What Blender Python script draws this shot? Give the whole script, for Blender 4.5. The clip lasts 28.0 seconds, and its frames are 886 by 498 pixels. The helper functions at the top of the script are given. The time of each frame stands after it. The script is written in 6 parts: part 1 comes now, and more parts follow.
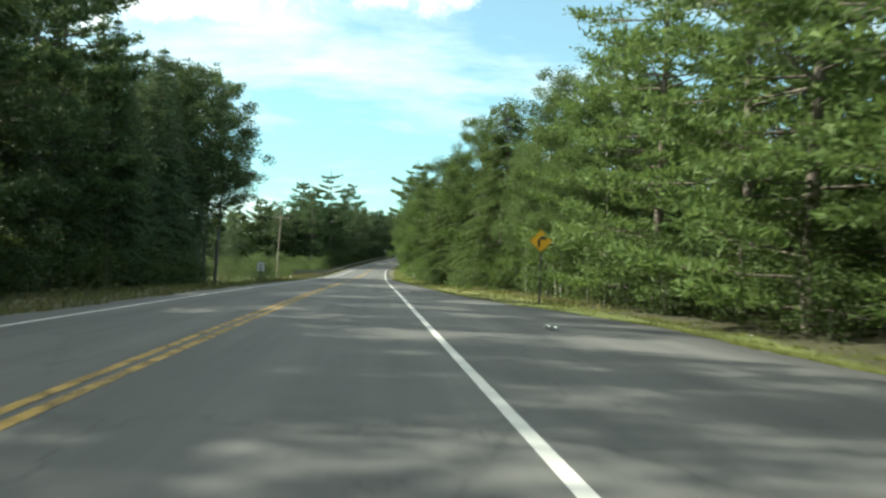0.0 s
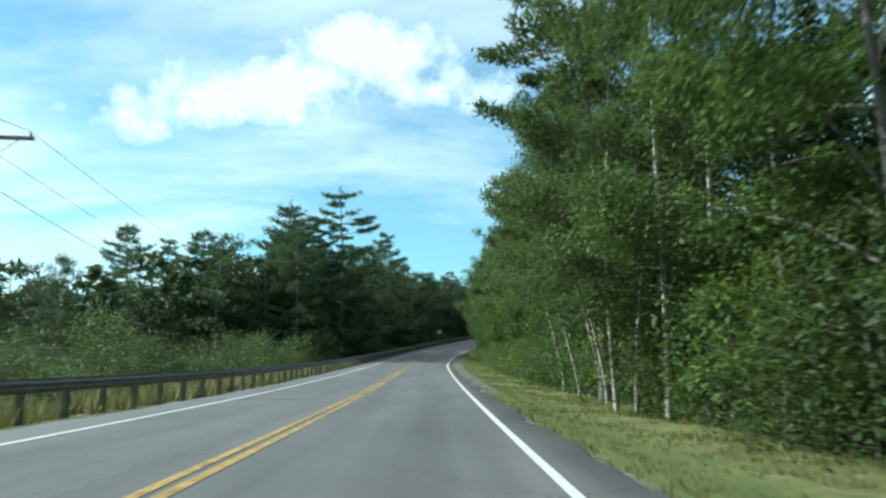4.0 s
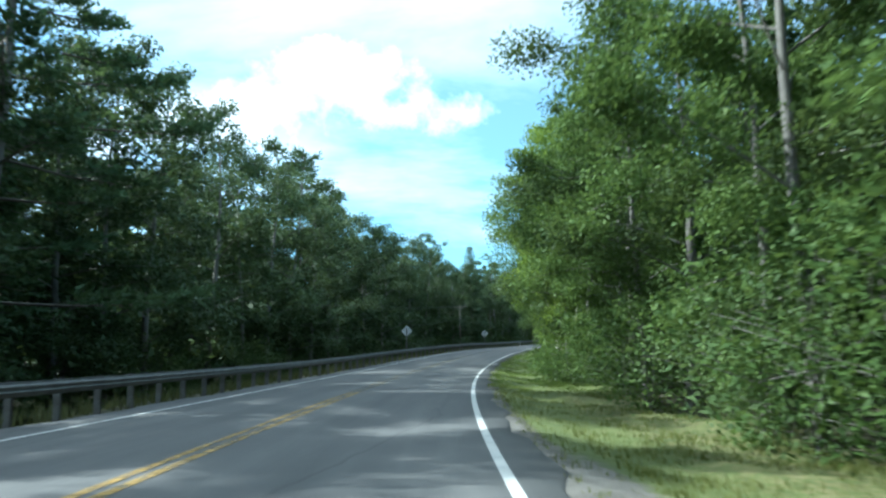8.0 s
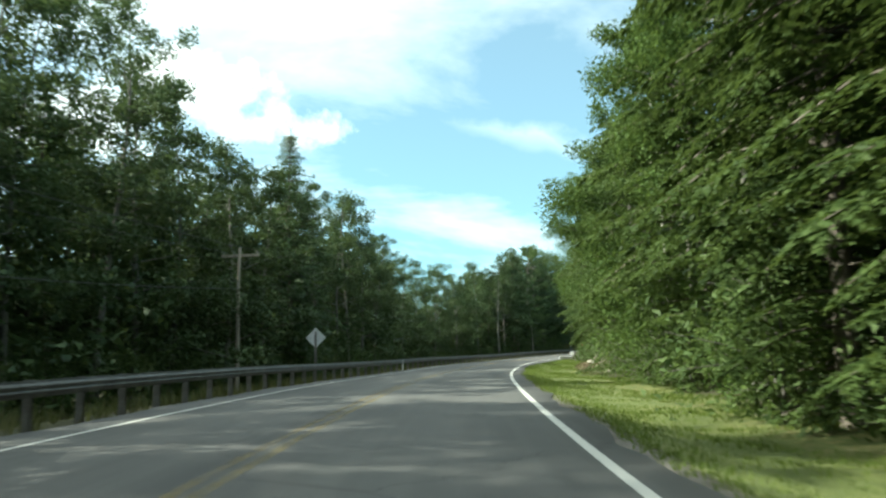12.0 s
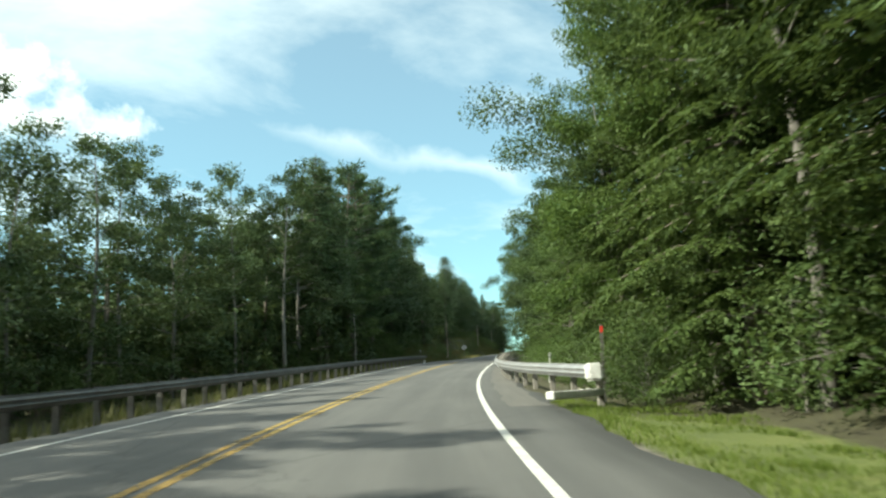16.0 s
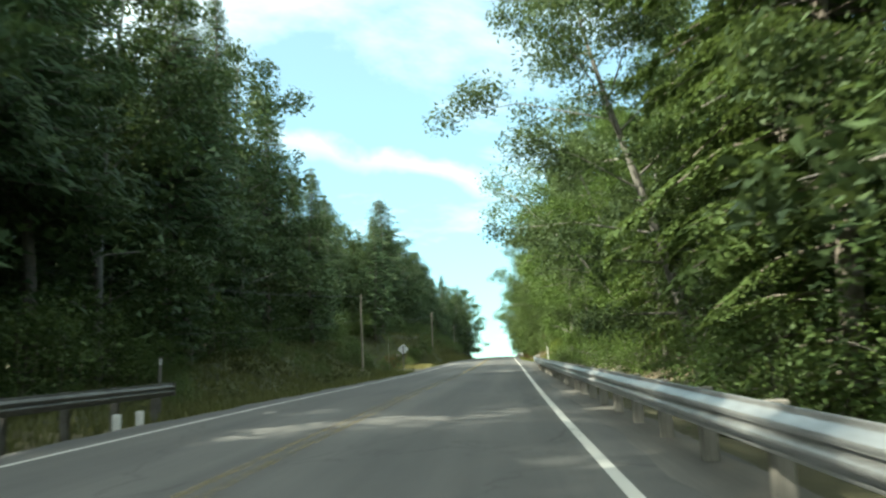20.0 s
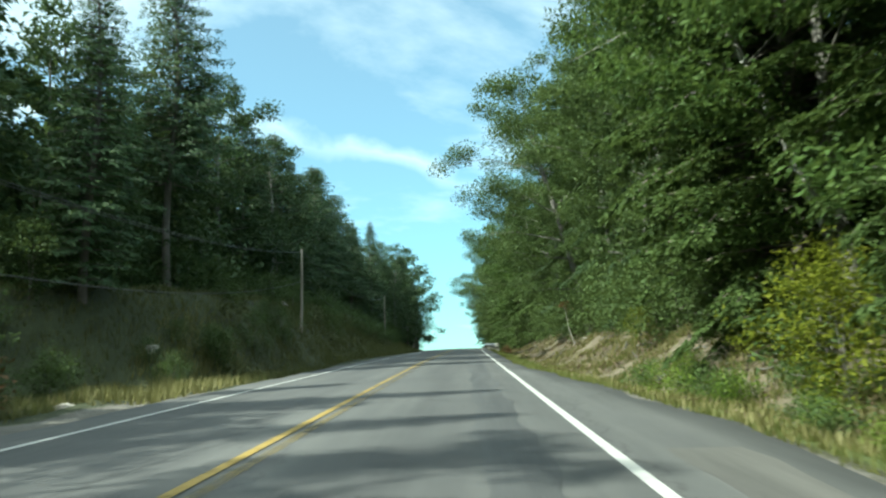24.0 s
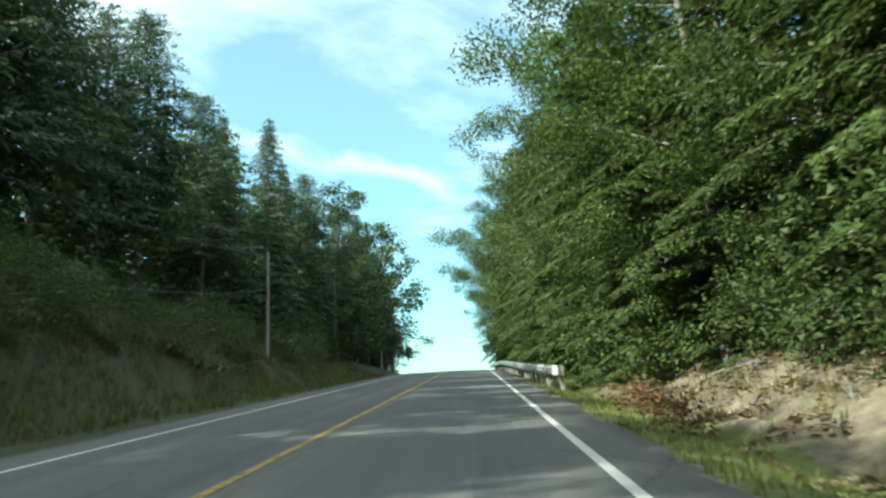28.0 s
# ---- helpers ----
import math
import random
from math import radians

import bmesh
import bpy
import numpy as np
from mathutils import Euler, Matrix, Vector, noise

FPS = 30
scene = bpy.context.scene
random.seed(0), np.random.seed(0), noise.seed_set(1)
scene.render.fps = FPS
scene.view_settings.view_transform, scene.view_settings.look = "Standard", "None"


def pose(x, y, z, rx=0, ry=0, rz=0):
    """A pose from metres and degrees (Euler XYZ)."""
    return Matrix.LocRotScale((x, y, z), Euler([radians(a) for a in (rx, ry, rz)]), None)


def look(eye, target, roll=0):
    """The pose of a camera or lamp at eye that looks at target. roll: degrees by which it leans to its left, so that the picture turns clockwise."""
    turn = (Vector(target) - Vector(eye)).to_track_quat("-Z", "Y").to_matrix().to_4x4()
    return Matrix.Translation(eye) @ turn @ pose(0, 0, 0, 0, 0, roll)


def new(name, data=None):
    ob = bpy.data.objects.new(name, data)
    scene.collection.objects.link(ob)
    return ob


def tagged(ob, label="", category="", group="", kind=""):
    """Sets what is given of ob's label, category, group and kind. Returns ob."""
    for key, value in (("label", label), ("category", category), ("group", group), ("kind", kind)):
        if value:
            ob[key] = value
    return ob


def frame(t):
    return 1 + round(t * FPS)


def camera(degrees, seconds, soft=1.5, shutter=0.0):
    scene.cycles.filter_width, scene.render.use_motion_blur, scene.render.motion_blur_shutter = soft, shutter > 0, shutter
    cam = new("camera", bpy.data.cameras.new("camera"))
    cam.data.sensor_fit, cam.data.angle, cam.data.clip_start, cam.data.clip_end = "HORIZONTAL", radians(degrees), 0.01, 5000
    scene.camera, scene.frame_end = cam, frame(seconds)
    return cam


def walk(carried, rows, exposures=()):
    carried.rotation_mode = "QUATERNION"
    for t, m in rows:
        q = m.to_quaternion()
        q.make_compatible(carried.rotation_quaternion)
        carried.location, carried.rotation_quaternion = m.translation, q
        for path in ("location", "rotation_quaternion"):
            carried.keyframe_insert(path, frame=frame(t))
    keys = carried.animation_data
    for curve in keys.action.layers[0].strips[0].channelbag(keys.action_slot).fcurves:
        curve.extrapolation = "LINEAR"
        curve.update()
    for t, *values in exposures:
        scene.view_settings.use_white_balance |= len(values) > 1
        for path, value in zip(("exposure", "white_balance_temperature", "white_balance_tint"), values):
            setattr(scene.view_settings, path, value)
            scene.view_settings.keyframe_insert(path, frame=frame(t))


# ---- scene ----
cam = camera(59.40, 28.0, soft=2.4, shutter=0.2)
EXPOSURES = [(0, 1.02, 7000, -2), (2, 0.88, 6200, -5), (3, 0.4, 5900, -5), (4.5, 0.7, 5750, -5), (7, 1.2, 5450, -4), (8, 1.22, 5450, -4), (9, 1.04, 6150, -3), (10, 1.2, 6550, -2), (11, 1.18, 6800, -7), (14, 1.04, 6800, -5), (15, 0.84, 6700, -6), (16, 0.96, 7100, -4), (17, 1.2, 6300, -4), (18, 1.35, 6250, -3), (19, 1.6, 6400, -1), (20, 1.54, 7200, -4), (21, 1.2, 7450, -4), (24, 1.04, 6300, -10), (25, 1.26, 6600, -5), (26, 1.12, 6350, -7), (27, 1.24, 6450, -7), (28, 1.32, 6450, -7)]
# seconds, x, y, z, yaw, pitch, roll
PATH = [
    (0, 2.361, 0.039, 1.050, -4.23, 0.82, 1.67),
    (0.5, 2.206, 11.079, 0.930, -3.46, 1.82, 1.13),
    (1, 2.082, 22.100, 0.800, -1.86, 1.98, 0.30),
    (1.5, 1.915, 33.090, 0.650, -0.36, 2.60, -0.03),
    (2, 1.748, 44.069, 0.470, 0.07, 4.25, -0.03),
    (2.5, 1.605, 55.009, 0.280, 0.66, 5.78, -0.07),
    (3, 1.462, 65.920, 0.090, 0.66, 6.53, -0.18),
    (3.5, 1.284, 76.780, -0.080, 0.12, 7.18, 0.25),
    (4, 1.276, 87.620, -0.240, -0.65, 7.47, 0.24),
    (4.5, 1.184, 98.410, -0.390, -0.98, 7.76, 0.29),
    (5, 1.152, 109.030, -0.520, -1.21, 8.04, 0.23),
    (5.5, 1.159, 119.340, -0.590, -1.46, 8.17, 0.05),
    (6, 1.237, 129.320, -0.620, -1.79, 8.24, -0.13),
    (6.5, 1.395, 138.980, -0.620, -2.22, 8.42, -0.22),
    (7, 1.633, 148.320, -0.590, -2.69, 8.79, -0.20),
    (7.5, 1.798, 157.540, -0.530, -2.83, 8.91, -0.39),
    (8, 2.094, 166.890, -0.410, -2.95, 9.03, -0.70),
    (8.5, 2.441, 176.394, -0.230, -3.22, 9.04, -1.03),
    (9, 2.948, 186.010, 0.000, -4.10, 8.73, -1.10),
    (9.5, 3.715, 195.579, 0.280, -4.92, 8.60, -0.55),
    (10, 4.811, 204.875, 0.600, -6.19, 8.83, -0.34),
    (10.5, 6.048, 213.911, 0.980, -8.46, 9.69, -1.03),
    (11, 7.426, 222.693, 1.410, -10.46, 9.82, -1.48),
    (11.5, 8.934, 231.222, 1.860, -12.01, 9.96, -1.34),
    (12, 10.782, 239.591, 2.320, -13.74, 10.27, -1.29),
    (12.5, 12.970, 247.908, 2.770, -15.66, 10.80, -1.34),
    (13, 15.427, 256.193, 3.220, -17.30, 11.13, -1.47),
    (13.5, 18.044, 264.457, 3.620, -18.84, 11.31, -1.65),
    (14, 20.821, 272.710, 3.990, -20.29, 11.39, -1.87),
    (14.5, 23.642, 280.904, 4.350, -22.15, 10.93, -2.39),
    (15, 26.693, 288.937, 4.750, -23.87, 10.43, -2.76),
    (15.5, 29.937, 296.808, 5.160, -25.72, 10.25, -2.89),
    (16, 33.381, 304.507, 5.580, -27.76, 10.34, -2.79),
    (16.5, 36.914, 312.088, 5.980, -29.88, 10.78, -1.59),
    (17, 40.580, 319.536, 6.370, -31.67, 10.93, -0.52),
    (17.5, 44.577, 326.804, 6.770, -31.42, 10.82, -0.11),
    (18, 48.834, 333.962, 7.200, -22.81, 11.07, 0.71),
    (18.5, 53.399, 340.983, 7.650, -14.31, 9.37, 0.04),
    (19, 58.062, 348.003, 8.110, -16.36, 8.81, -1.24),
    (19.5, 62.788, 355.015, 8.560, -27.02, 9.57, -2.00),
    (20, 67.485, 362.096, 9.010, -30.65, 10.38, -2.60),
    (20.5, 72.181, 369.050, 9.430, -33.04, 10.88, -2.37),
    (21, 76.727, 375.783, 9.810, -34.39, 11.14, -2.27),
    (21.5, 81.217, 382.250, 10.160, -34.07, 10.61, -2.42),
    (22, 85.568, 388.517, 10.490, -34.00, 10.30, -2.54),
    (22.5, 89.769, 394.553, 10.820, -34.38, 10.06, -2.62),
    (23, 93.819, 400.380, 11.140, -34.73, 9.84, -2.62),
    (23.5, 97.830, 406.086, 11.460, -34.39, 9.66, -2.46),
    (24, 101.860, 411.793, 11.780, -33.42, 9.48, -2.13),
    (24.5, 105.940, 417.467, 12.120, -33.35, 10.37, -2.31),
    (25, 110.059, 423.142, 12.470, -33.96, 11.30, -2.81),
    (25.5, 114.121, 428.846, 12.810, -34.71, 11.73, -3.46),
    (26, 118.032, 434.680, 13.160, -34.41, 11.31, -3.96),
    (26.5, 121.994, 440.433, 13.500, -33.74, 10.15, -4.15),
    (27, 125.907, 446.136, 13.830, -33.18, 9.20, -4.05),
    (27.5, 129.833, 451.750, 14.150, -33.22, 9.78, -3.44),
    (28, 133.809, 457.233, 14.460, -33.41, 10.56, -2.63),
]


def aimed(x, y, z, yaw, pitch, roll):
    eye = Vector((x, y, z))
    a, b = radians(yaw), radians(pitch)
    ahead = Vector((-math.sin(a) * math.cos(b), math.cos(a) * math.cos(b), math.sin(b)))
    return look(eye, eye + ahead, roll)


walk(cam, [(t, aimed(*row)) for t, *row in PATH], exposures=EXPOSURES)

# ---- world and sun ----
SUN_AZIMUTH, SUN_HEIGHT = -80.0, 39.5      # degrees clockwise from +y, and above the horizon


def sky_world():
    world = bpy.data.worlds.new("sky")
    scene.world = world
    world.use_nodes = True
    nt = world.node_tree
    nt.nodes.clear()
    N, L = nt.nodes.new, nt.links.new
    out, back = N("ShaderNodeOutputWorld"), N("ShaderNodeBackground")
    sky = N("ShaderNodeTexSky")
    sky.sky_type, sky.sun_disc = "NISHITA", False
    sky.sun_elevation, sky.sun_rotation = radians(SUN_HEIGHT), radians(SUN_AZIMUTH)
    sky.air_density, sky.dust_density, sky.ozone_density = 1.0, 0.6, 1.5
    # broken fair-weather cloud, flattened towards the horizon
    co = N("ShaderNodeTexCoord")
    split = N("ShaderNodeSeparateXYZ")
    L(co.outputs["Generated"], split.inputs[0])
    lift = N("ShaderNodeMath"); lift.operation = "ADD"; lift.inputs[1].default_value = 0.22
    L(split.outputs["Z"], lift.inputs[0])
    flat = N("ShaderNodeVectorMath"); flat.operation = "DIVIDE"
    three = N("ShaderNodeCombineXYZ")
    for k in range(3):
        L(lift.outputs[0], three.inputs[k])
    L(co.outputs["Generated"], flat.inputs[0]); L(three.outputs[0], flat.inputs[1])
    big = N("ShaderNodeTexNoise"); big.inputs["Scale"].default_value = CLOUD_SCALE
    big.inputs["Detail"].default_value, big.inputs["Roughness"].default_value = 9, 0.58
    big.inputs["Distortion"].default_value = 0.25
    shift = N("ShaderNodeMapping"); shift.inputs["Location"].default_value = CLOUD_SHIFT
    shift.inputs["Scale"].default_value = (0.75, 1.25, 1.0)
    L(flat.outputs[0], shift.inputs[0]); L(shift.outputs[0], big.inputs["Vector"])
    ramp = N("ShaderNodeValToRGB")
    ramp.color_ramp.elements[0].position, ramp.color_ramp.elements[1].position = CLOUD_RANGE
    ramp.color_ramp.elements[0].color = (0.15, 0.15, 0.15, 1)      # thin haze over the blue
    veil = N("ShaderNodeMath"); veil.operation = "MULTIPLY_ADD"      # thicker high up, streaks lower down
    veil.inputs[1].default_value, veil.inputs[2].default_value = CLOUD_VEIL
    L(split.outputs["Z"], veil.inputs[0])
    both = N("ShaderNodeMath"); both.operation = "ADD"
    L(big.outputs["Fac"], both.inputs[0]); L(veil.outputs[0], both.inputs[1])
    # clearer to the east, with one long streak of cloud there
    clear = N("ShaderNodeMath"); clear.operation = "MULTIPLY_ADD"
    clear.inputs[1].default_value = CLOUD_EAST
    L(split.outputs["X"], clear.inputs[0]); L(both.outputs[0], clear.inputs[2])
    L(clear.outputs[0], ramp.inputs[0])
    wisp = N("ShaderNodeTexNoise"); wisp.inputs["Scale"].default_value, wisp.inputs["Detail"].default_value = 9.0, 6
    L(co.outputs["Generated"], wisp.inputs["Vector"])
    off = N("ShaderNodeVectorMath"); off.operation = "DOT_PRODUCT"; off.inputs[1].default_value = STREAK_NORMAL
    along = N("ShaderNodeVectorMath"); along.operation = "DOT_PRODUCT"; along.inputs[1].default_value = STREAK_MIDDLE
    L(co.outputs["Generated"], off.inputs[0]); L(co.outputs["Generated"], along.inputs[0])
    bend = N("ShaderNodeMath"); bend.operation = "MULTIPLY_ADD"; bend.inputs[1].default_value, bend.inputs[2].default_value = 0.10, -0.05
    L(wisp.outputs["Fac"], bend.inputs[0])
    moved = N("ShaderNodeMath"); moved.operation = "ADD"
    L(off.outputs["Value"], moved.inputs[0]); L(bend.outputs[0], moved.inputs[1])
    dist = N("ShaderNodeMath"); dist.operation = "ABSOLUTE"
    L(moved.outputs[0], dist.inputs[0])
    thick = N("ShaderNodeMapRange"); thick.inputs["From Min"].default_value, thick.inputs["From Max"].default_value = 0.030, 0.000
    L(dist.outputs[0], thick.inputs["Value"])
    ends = N("ShaderNodeMapRange"); ends.inputs["From Min"].default_value, ends.inputs["From Max"].default_value = 0.965, 0.992
    L(along.outputs["Value"], ends.inputs["Value"])
    soft = N("ShaderNodeMath"); soft.operation = "MULTIPLY"
    L(ends.outputs[0], soft.inputs[0]); L(wisp.outputs["Fac"], soft.inputs[1])
    streak = N("ShaderNodeMath"); streak.operation = "MULTIPLY"
    thick.inputs["To Max"].default_value = 0.85
    L(thick.outputs[0], streak.inputs[0]); L(soft.outputs[0], streak.inputs[1])
    most = N("ShaderNodeMath"); most.operation = "MAXIMUM"
    L(ramp.outputs[0], most.inputs[0]); L(streak.outputs[0], most.inputs[1])
    def dotted(way):
        d = N("ShaderNodeVectorMath"); d.operation = "DOT_PRODUCT"; d.inputs[1].default_value = way
        L(co.outputs["Generated"], d.inputs[0])
        return d.outputs["Value"]

    def squared(v, size):
        m = N("ShaderNodeMath"); m.operation = "DIVIDE"; m.inputs[1].default_value = size; L(v, m.inputs[0])
        q = N("ShaderNodeMath"); q.operation = "MULTIPLY"; L(m.outputs[0], q.inputs[0]); L(m.outputs[0], q.inputs[1])
        return q.outputs[0]

    for middle, across, upward, (wide, high) in CLOUD_BANKS:
        puff = N("ShaderNodeTexNoise"); puff.inputs["Scale"].default_value, puff.inputs["Detail"].default_value, puff.inputs["Roughness"].default_value = 9.0, 8, 0.62
        L(co.outputs["Generated"], puff.inputs["Vector"])
        ring = N("ShaderNodeMath"); ring.operation = "ADD"; L(squared(dotted(across), wide), ring.inputs[0]); L(squared(dotted(upward), high), ring.inputs[1])
        edge = N("ShaderNodeMath"); edge.operation = "MULTIPLY_ADD"; edge.inputs[1].default_value = 5.5; L(puff.outputs["Fac"], edge.inputs[0])
        edge.inputs[2].default_value = -1.35
        body = N("ShaderNodeMath"); body.operation = "SUBTRACT"; L(edge.outputs[0], body.inputs[0]); L(ring.outputs[0], body.inputs[1])
        fac = N("ShaderNodeMapRange"); fac.inputs["From Min"].default_value, fac.inputs["From Max"].default_value, fac.inputs["To Max"].default_value = 0.0, 1.15, 0.9
        L(body.outputs[0], fac.inputs["Value"])
        front = N("ShaderNodeMath"); front.operation = "GREATER_THAN"; front.inputs[1].default_value = 0.0; L(dotted(middle), front.inputs[0])
        seen = N("ShaderNodeMath"); seen.operation = "MULTIPLY"; L(fac.outputs[0], seen.inputs[0]); L(front.outputs[0], seen.inputs[1])
        more = N("ShaderNodeMath"); more.operation = "MAXIMUM"; L(most.outputs[0], more.inputs[0]); L(seen.outputs[0], more.inputs[1])
        most = more
    mix = N("ShaderNodeMix"); mix.data_type = "RGBA"
    L(most.outputs[0], mix.inputs["Factor"])
    tone = N("ShaderNodeMix"); tone.data_type, tone.blend_type = "RGBA", "MULTIPLY"
    tone.inputs["Factor"].default_value, tone.inputs["B"].default_value = 1.0, (0.62, 1.16, 1.22, 1)
    L(sky.outputs[0], tone.inputs["A"]); L(tone.outputs["Result"], mix.inputs["A"])
    mix.inputs["B"].default_value = CLOUD_COLOUR
    L(mix.outputs["Result"], back.inputs["Color"])
    back.inputs["Strength"].default_value = SKY_STRENGTH
    L(back.outputs[0], out.inputs[0])


CLOUD_SCALE, CLOUD_SHIFT, CLOUD_RANGE, CLOUD_VEIL = 1.35, (2.3, 4.4, 0.0), (0.41, 0.78), (0.36, -0.10)
CLOUD_EAST, STREAK_NORMAL, STREAK_MIDDLE = -0.20, (-0.104, 0.370, -0.923), (0.428, 0.854, 0.294)
CLOUD_BANKS = [((-0.190, 0.920, 0.340), (0.979, 0.202, 0.0), (-0.069, -0.333, 0.940), (0.25, 0.050)), ((-0.070, 0.925, 0.373), (0.997, 0.075, 0.0), (-0.028, -0.372, 0.928), (0.12, 0.050))]
CLOUD_COLOUR, SKY_STRENGTH = (9.4, 10.1, 10.6, 1), 0.090
sky_world()
sun = new("sun", bpy.data.lights.new("sun", "SUN"))
sun.data.energy, sun.data.angle, sun.data.color = 5.0, radians(0.6), (1.0, 0.955, 0.88)
a, e = radians(SUN_AZIMUTH), radians(SUN_HEIGHT)
sun_way = Vector((math.sin(a) * math.cos(e), math.cos(a) * math.cos(e), math.sin(e)))
sun.matrix_world = look(sun_way * 50, (0, 0, 0))

# ---- the road's alignment: a heading and a grade every 25 m ----
FIRST, STEP = -100.0, 25.0
HEADING = [1.05, 1.05, 1.05, 1.05, 1.0, 0.67, 0.66, 0.39, 0.04, 0.09, -0.14, -2.75, -6.52, -10.94, -15.11, -18.29, -22.84, -28.06, -32.13, -33.95, -35.24, -35.31, -34.85, -35.0, -35.35, -35.35, -35.35, -35.35, -35.35, -35.35, -35.35, -35.35, -35.35, -35.35, -35.35, -35.35, -35.35, -35.35, -35.35, -35.35, -35.35]
GRADE = [-0.6, -0.6, -0.6, -0.6, -0.61, -0.74, -1.05, -0.88, -0.78, -0.13, 0.28, 1.17, 1.93, 2.99, 3.03, 2.29, 2.85, 2.62, 3.15, 2.99, 2.49, 2.58, 2.85, 2.77, 2.54, 2.54, 2.54, 1.35, 0.1, -1.15, -1.2, -1.2, -1.2, -1.2, -1.2, -1.2, -1.2, -1.2, -1.2, -1.2, -1.2]
HALF = 3.45                                 # centre line to edge line
_n = np.arange(FIRST, 900.01, 1.0)
_knots = FIRST + STEP * np.arange(len(HEADING))
_turn = np.radians(np.interp(_n, _knots, HEADING))
_rise = np.radians(np.interp(_n, _knots, GRADE))
_way = np.stack([-np.sin(_turn) * np.cos(_rise), np.cos(_turn) * np.cos(_rise), np.sin(_rise)], -1)
_line = np.zeros((len(_n), 3))
_line[1:] = np.cumsum((_way[1:] + _way[:-1]) / 2, 0)
_line -= _line[int(-FIRST)]


def at(s, u=0.0, up=0.0):
    """World places for stations s, metres u to the right of the centre line and up over the road. Takes arrays."""
    s, u, up = np.broadcast_arrays(np.asarray(s, float), u, up)
    t = np.interp(s, _n, _turn)
    p = np.stack([np.interp(s, _n, _line[:, k]) for k in range(3)], -1)
    p[..., 0] += u * np.cos(t)
    p[..., 1] += u * np.sin(t)
    p[..., 2] += up
    return p


def heading(s):
    return float(np.interp(s, _n, _turn))


def table(rows):
    s, v = zip(*rows)
    return lambda x: np.interp(x, s, v)


# ---- land form: pavement edges, banks and ditches, by station ----
pave_r = table([(-100, 4.6), (-45, 4.8), (-25, 8.5), (18, 8.8), (28, 7.0), (36, 6.0), (56, 5.4), (80, 4.6), (100, 4.15), (140, 3.95), (300, 3.95), (312, 4.8), (330, 4.9), (345, 4.6), (430, 4.6), (440, 4.9), (447, 5.3), (456, 5.0), (470, 4.1), (510, 4.3), (900, 4.4)])
pave_l = table([(-100, -4.3), (100, -4.6), (390, -4.5), (430, -4.2), (447, -4.6), (900, -4.1)])
bank_r0 = table([(-100, 11), (60, 11), (100, 8.5), (275, 8.0), (290, 7.5), (318, 7.6), (330, 8), (395, 7.6), (405, 7.0), (430, 7.2), (448, 6.6), (460, 5.6), (520, 6.0), (540, 8), (900, 8)])
bank_r1 = table([(-100, 20), (60, 18), (100, 14), (275, 13), (290, 11.5), (318, 12), (330, 14), (395, 12), (460, 9.5), (520, 10), (540, 14), (900, 14)])
rise_r = table([(-100, 0.3), (90, 0.0), (250, 0.3), (280, 1.2), (292, 2.2), (312, 2.0), (328, 0.2), (385, -0.4), (400, 0.9), (430, 0.7), (446, 0.9), (456, 1.6), (500, 1.5), (520, 0.9), (540, 0.4), (900, 0.6)])
bank_l0 = table([(-100, -7), (60, -7), (90, -6.5), (390, -6.5), (430, -6.8), (444, -7.4), (451, -12.0), (463, -12.4), (468, -8.4), (475, -6.4), (484, -4.9), (560, -4.8), (900, -6)])
bank_l1 = table([(-100, -12), (80, -12), (120, -12), (390, -11), (420, -12), (444, -12.6), (451, -17), (463, -17), (470, -12.6), (484, -9.9), (560, -10.5), (900, -13)])
rise_l = table([(-100, 0.2), (60, -0.2), (90, -1.2), (160, -1.4), (200, -0.9), (380, -0.5), (405, 0.8), (425, 2.4), (446, 3.0), (460, 4.0), (475, 4.2), (505, 4.2), (518, 3.4), (535, 2.8), (560, 1.9), (620, 1.0), (900, 0.5)])


def ease(x):
    x = np.clip(x, 0, 1)
    return x * x * (3 - 2 * x)


def lift(s, u):
    """Height of the ground over the road's centre line."""
    s, u = np.asarray(s, float), np.asarray(u, float)
    z = -0.015 * np.abs(u) - 0.03
    right = np.where(u > 0, ease((u - bank_r0(s)) / (bank_r1(s) - bank_r0(s))) * rise_r(s), 0)
    left = np.where(u < 0, ease((bank_l0(s) - u) / (bank_l0(s) - bank_l1(s))) * rise_l(s), 0)
    edge = np.where(u > 0, u - pave_r(s), pave_l(s) - u)
    ditch = -0.22 * ease(edge / 1.6)
    far = np.maximum(np.abs(u) - 18, 0)
    roll = far * 0.035 * np.sin(s * 0.013 + 0.6) * np.where(u < 0, 0.25, 0.5)
    cut = ease((s - 444) / 10) * ease((528 - s) / 8) * (u > bank_r0(s) - 0.3)
    rough = 0.20 * np.sin(s * 0.83 + u * 1.9) * np.sin(u * 2.3 - s * 0.37 + 1) + 0.12 * np.sin(s * 2.1 - u * 1.4)
    bump = rough * cut + 0.10 * np.sin(s * 1.3 + u * 0.7) * np.sin(u * 1.1 - s * 0.4) + 0.06 * np.sin(s * 2.9 + u * 2.3)
    return np.maximum(z, -0.26) + right + left + np.where(edge > 0, ditch, -0.25 * ease((-edge - 0.65) / 0.7)) + roll + bump * ease((edge - 0.5) / 2.0)


def on_ground(s, u, up=0.0):
    p = at(s, u)
    p[..., 2] += lift(s, u) + up
    return p


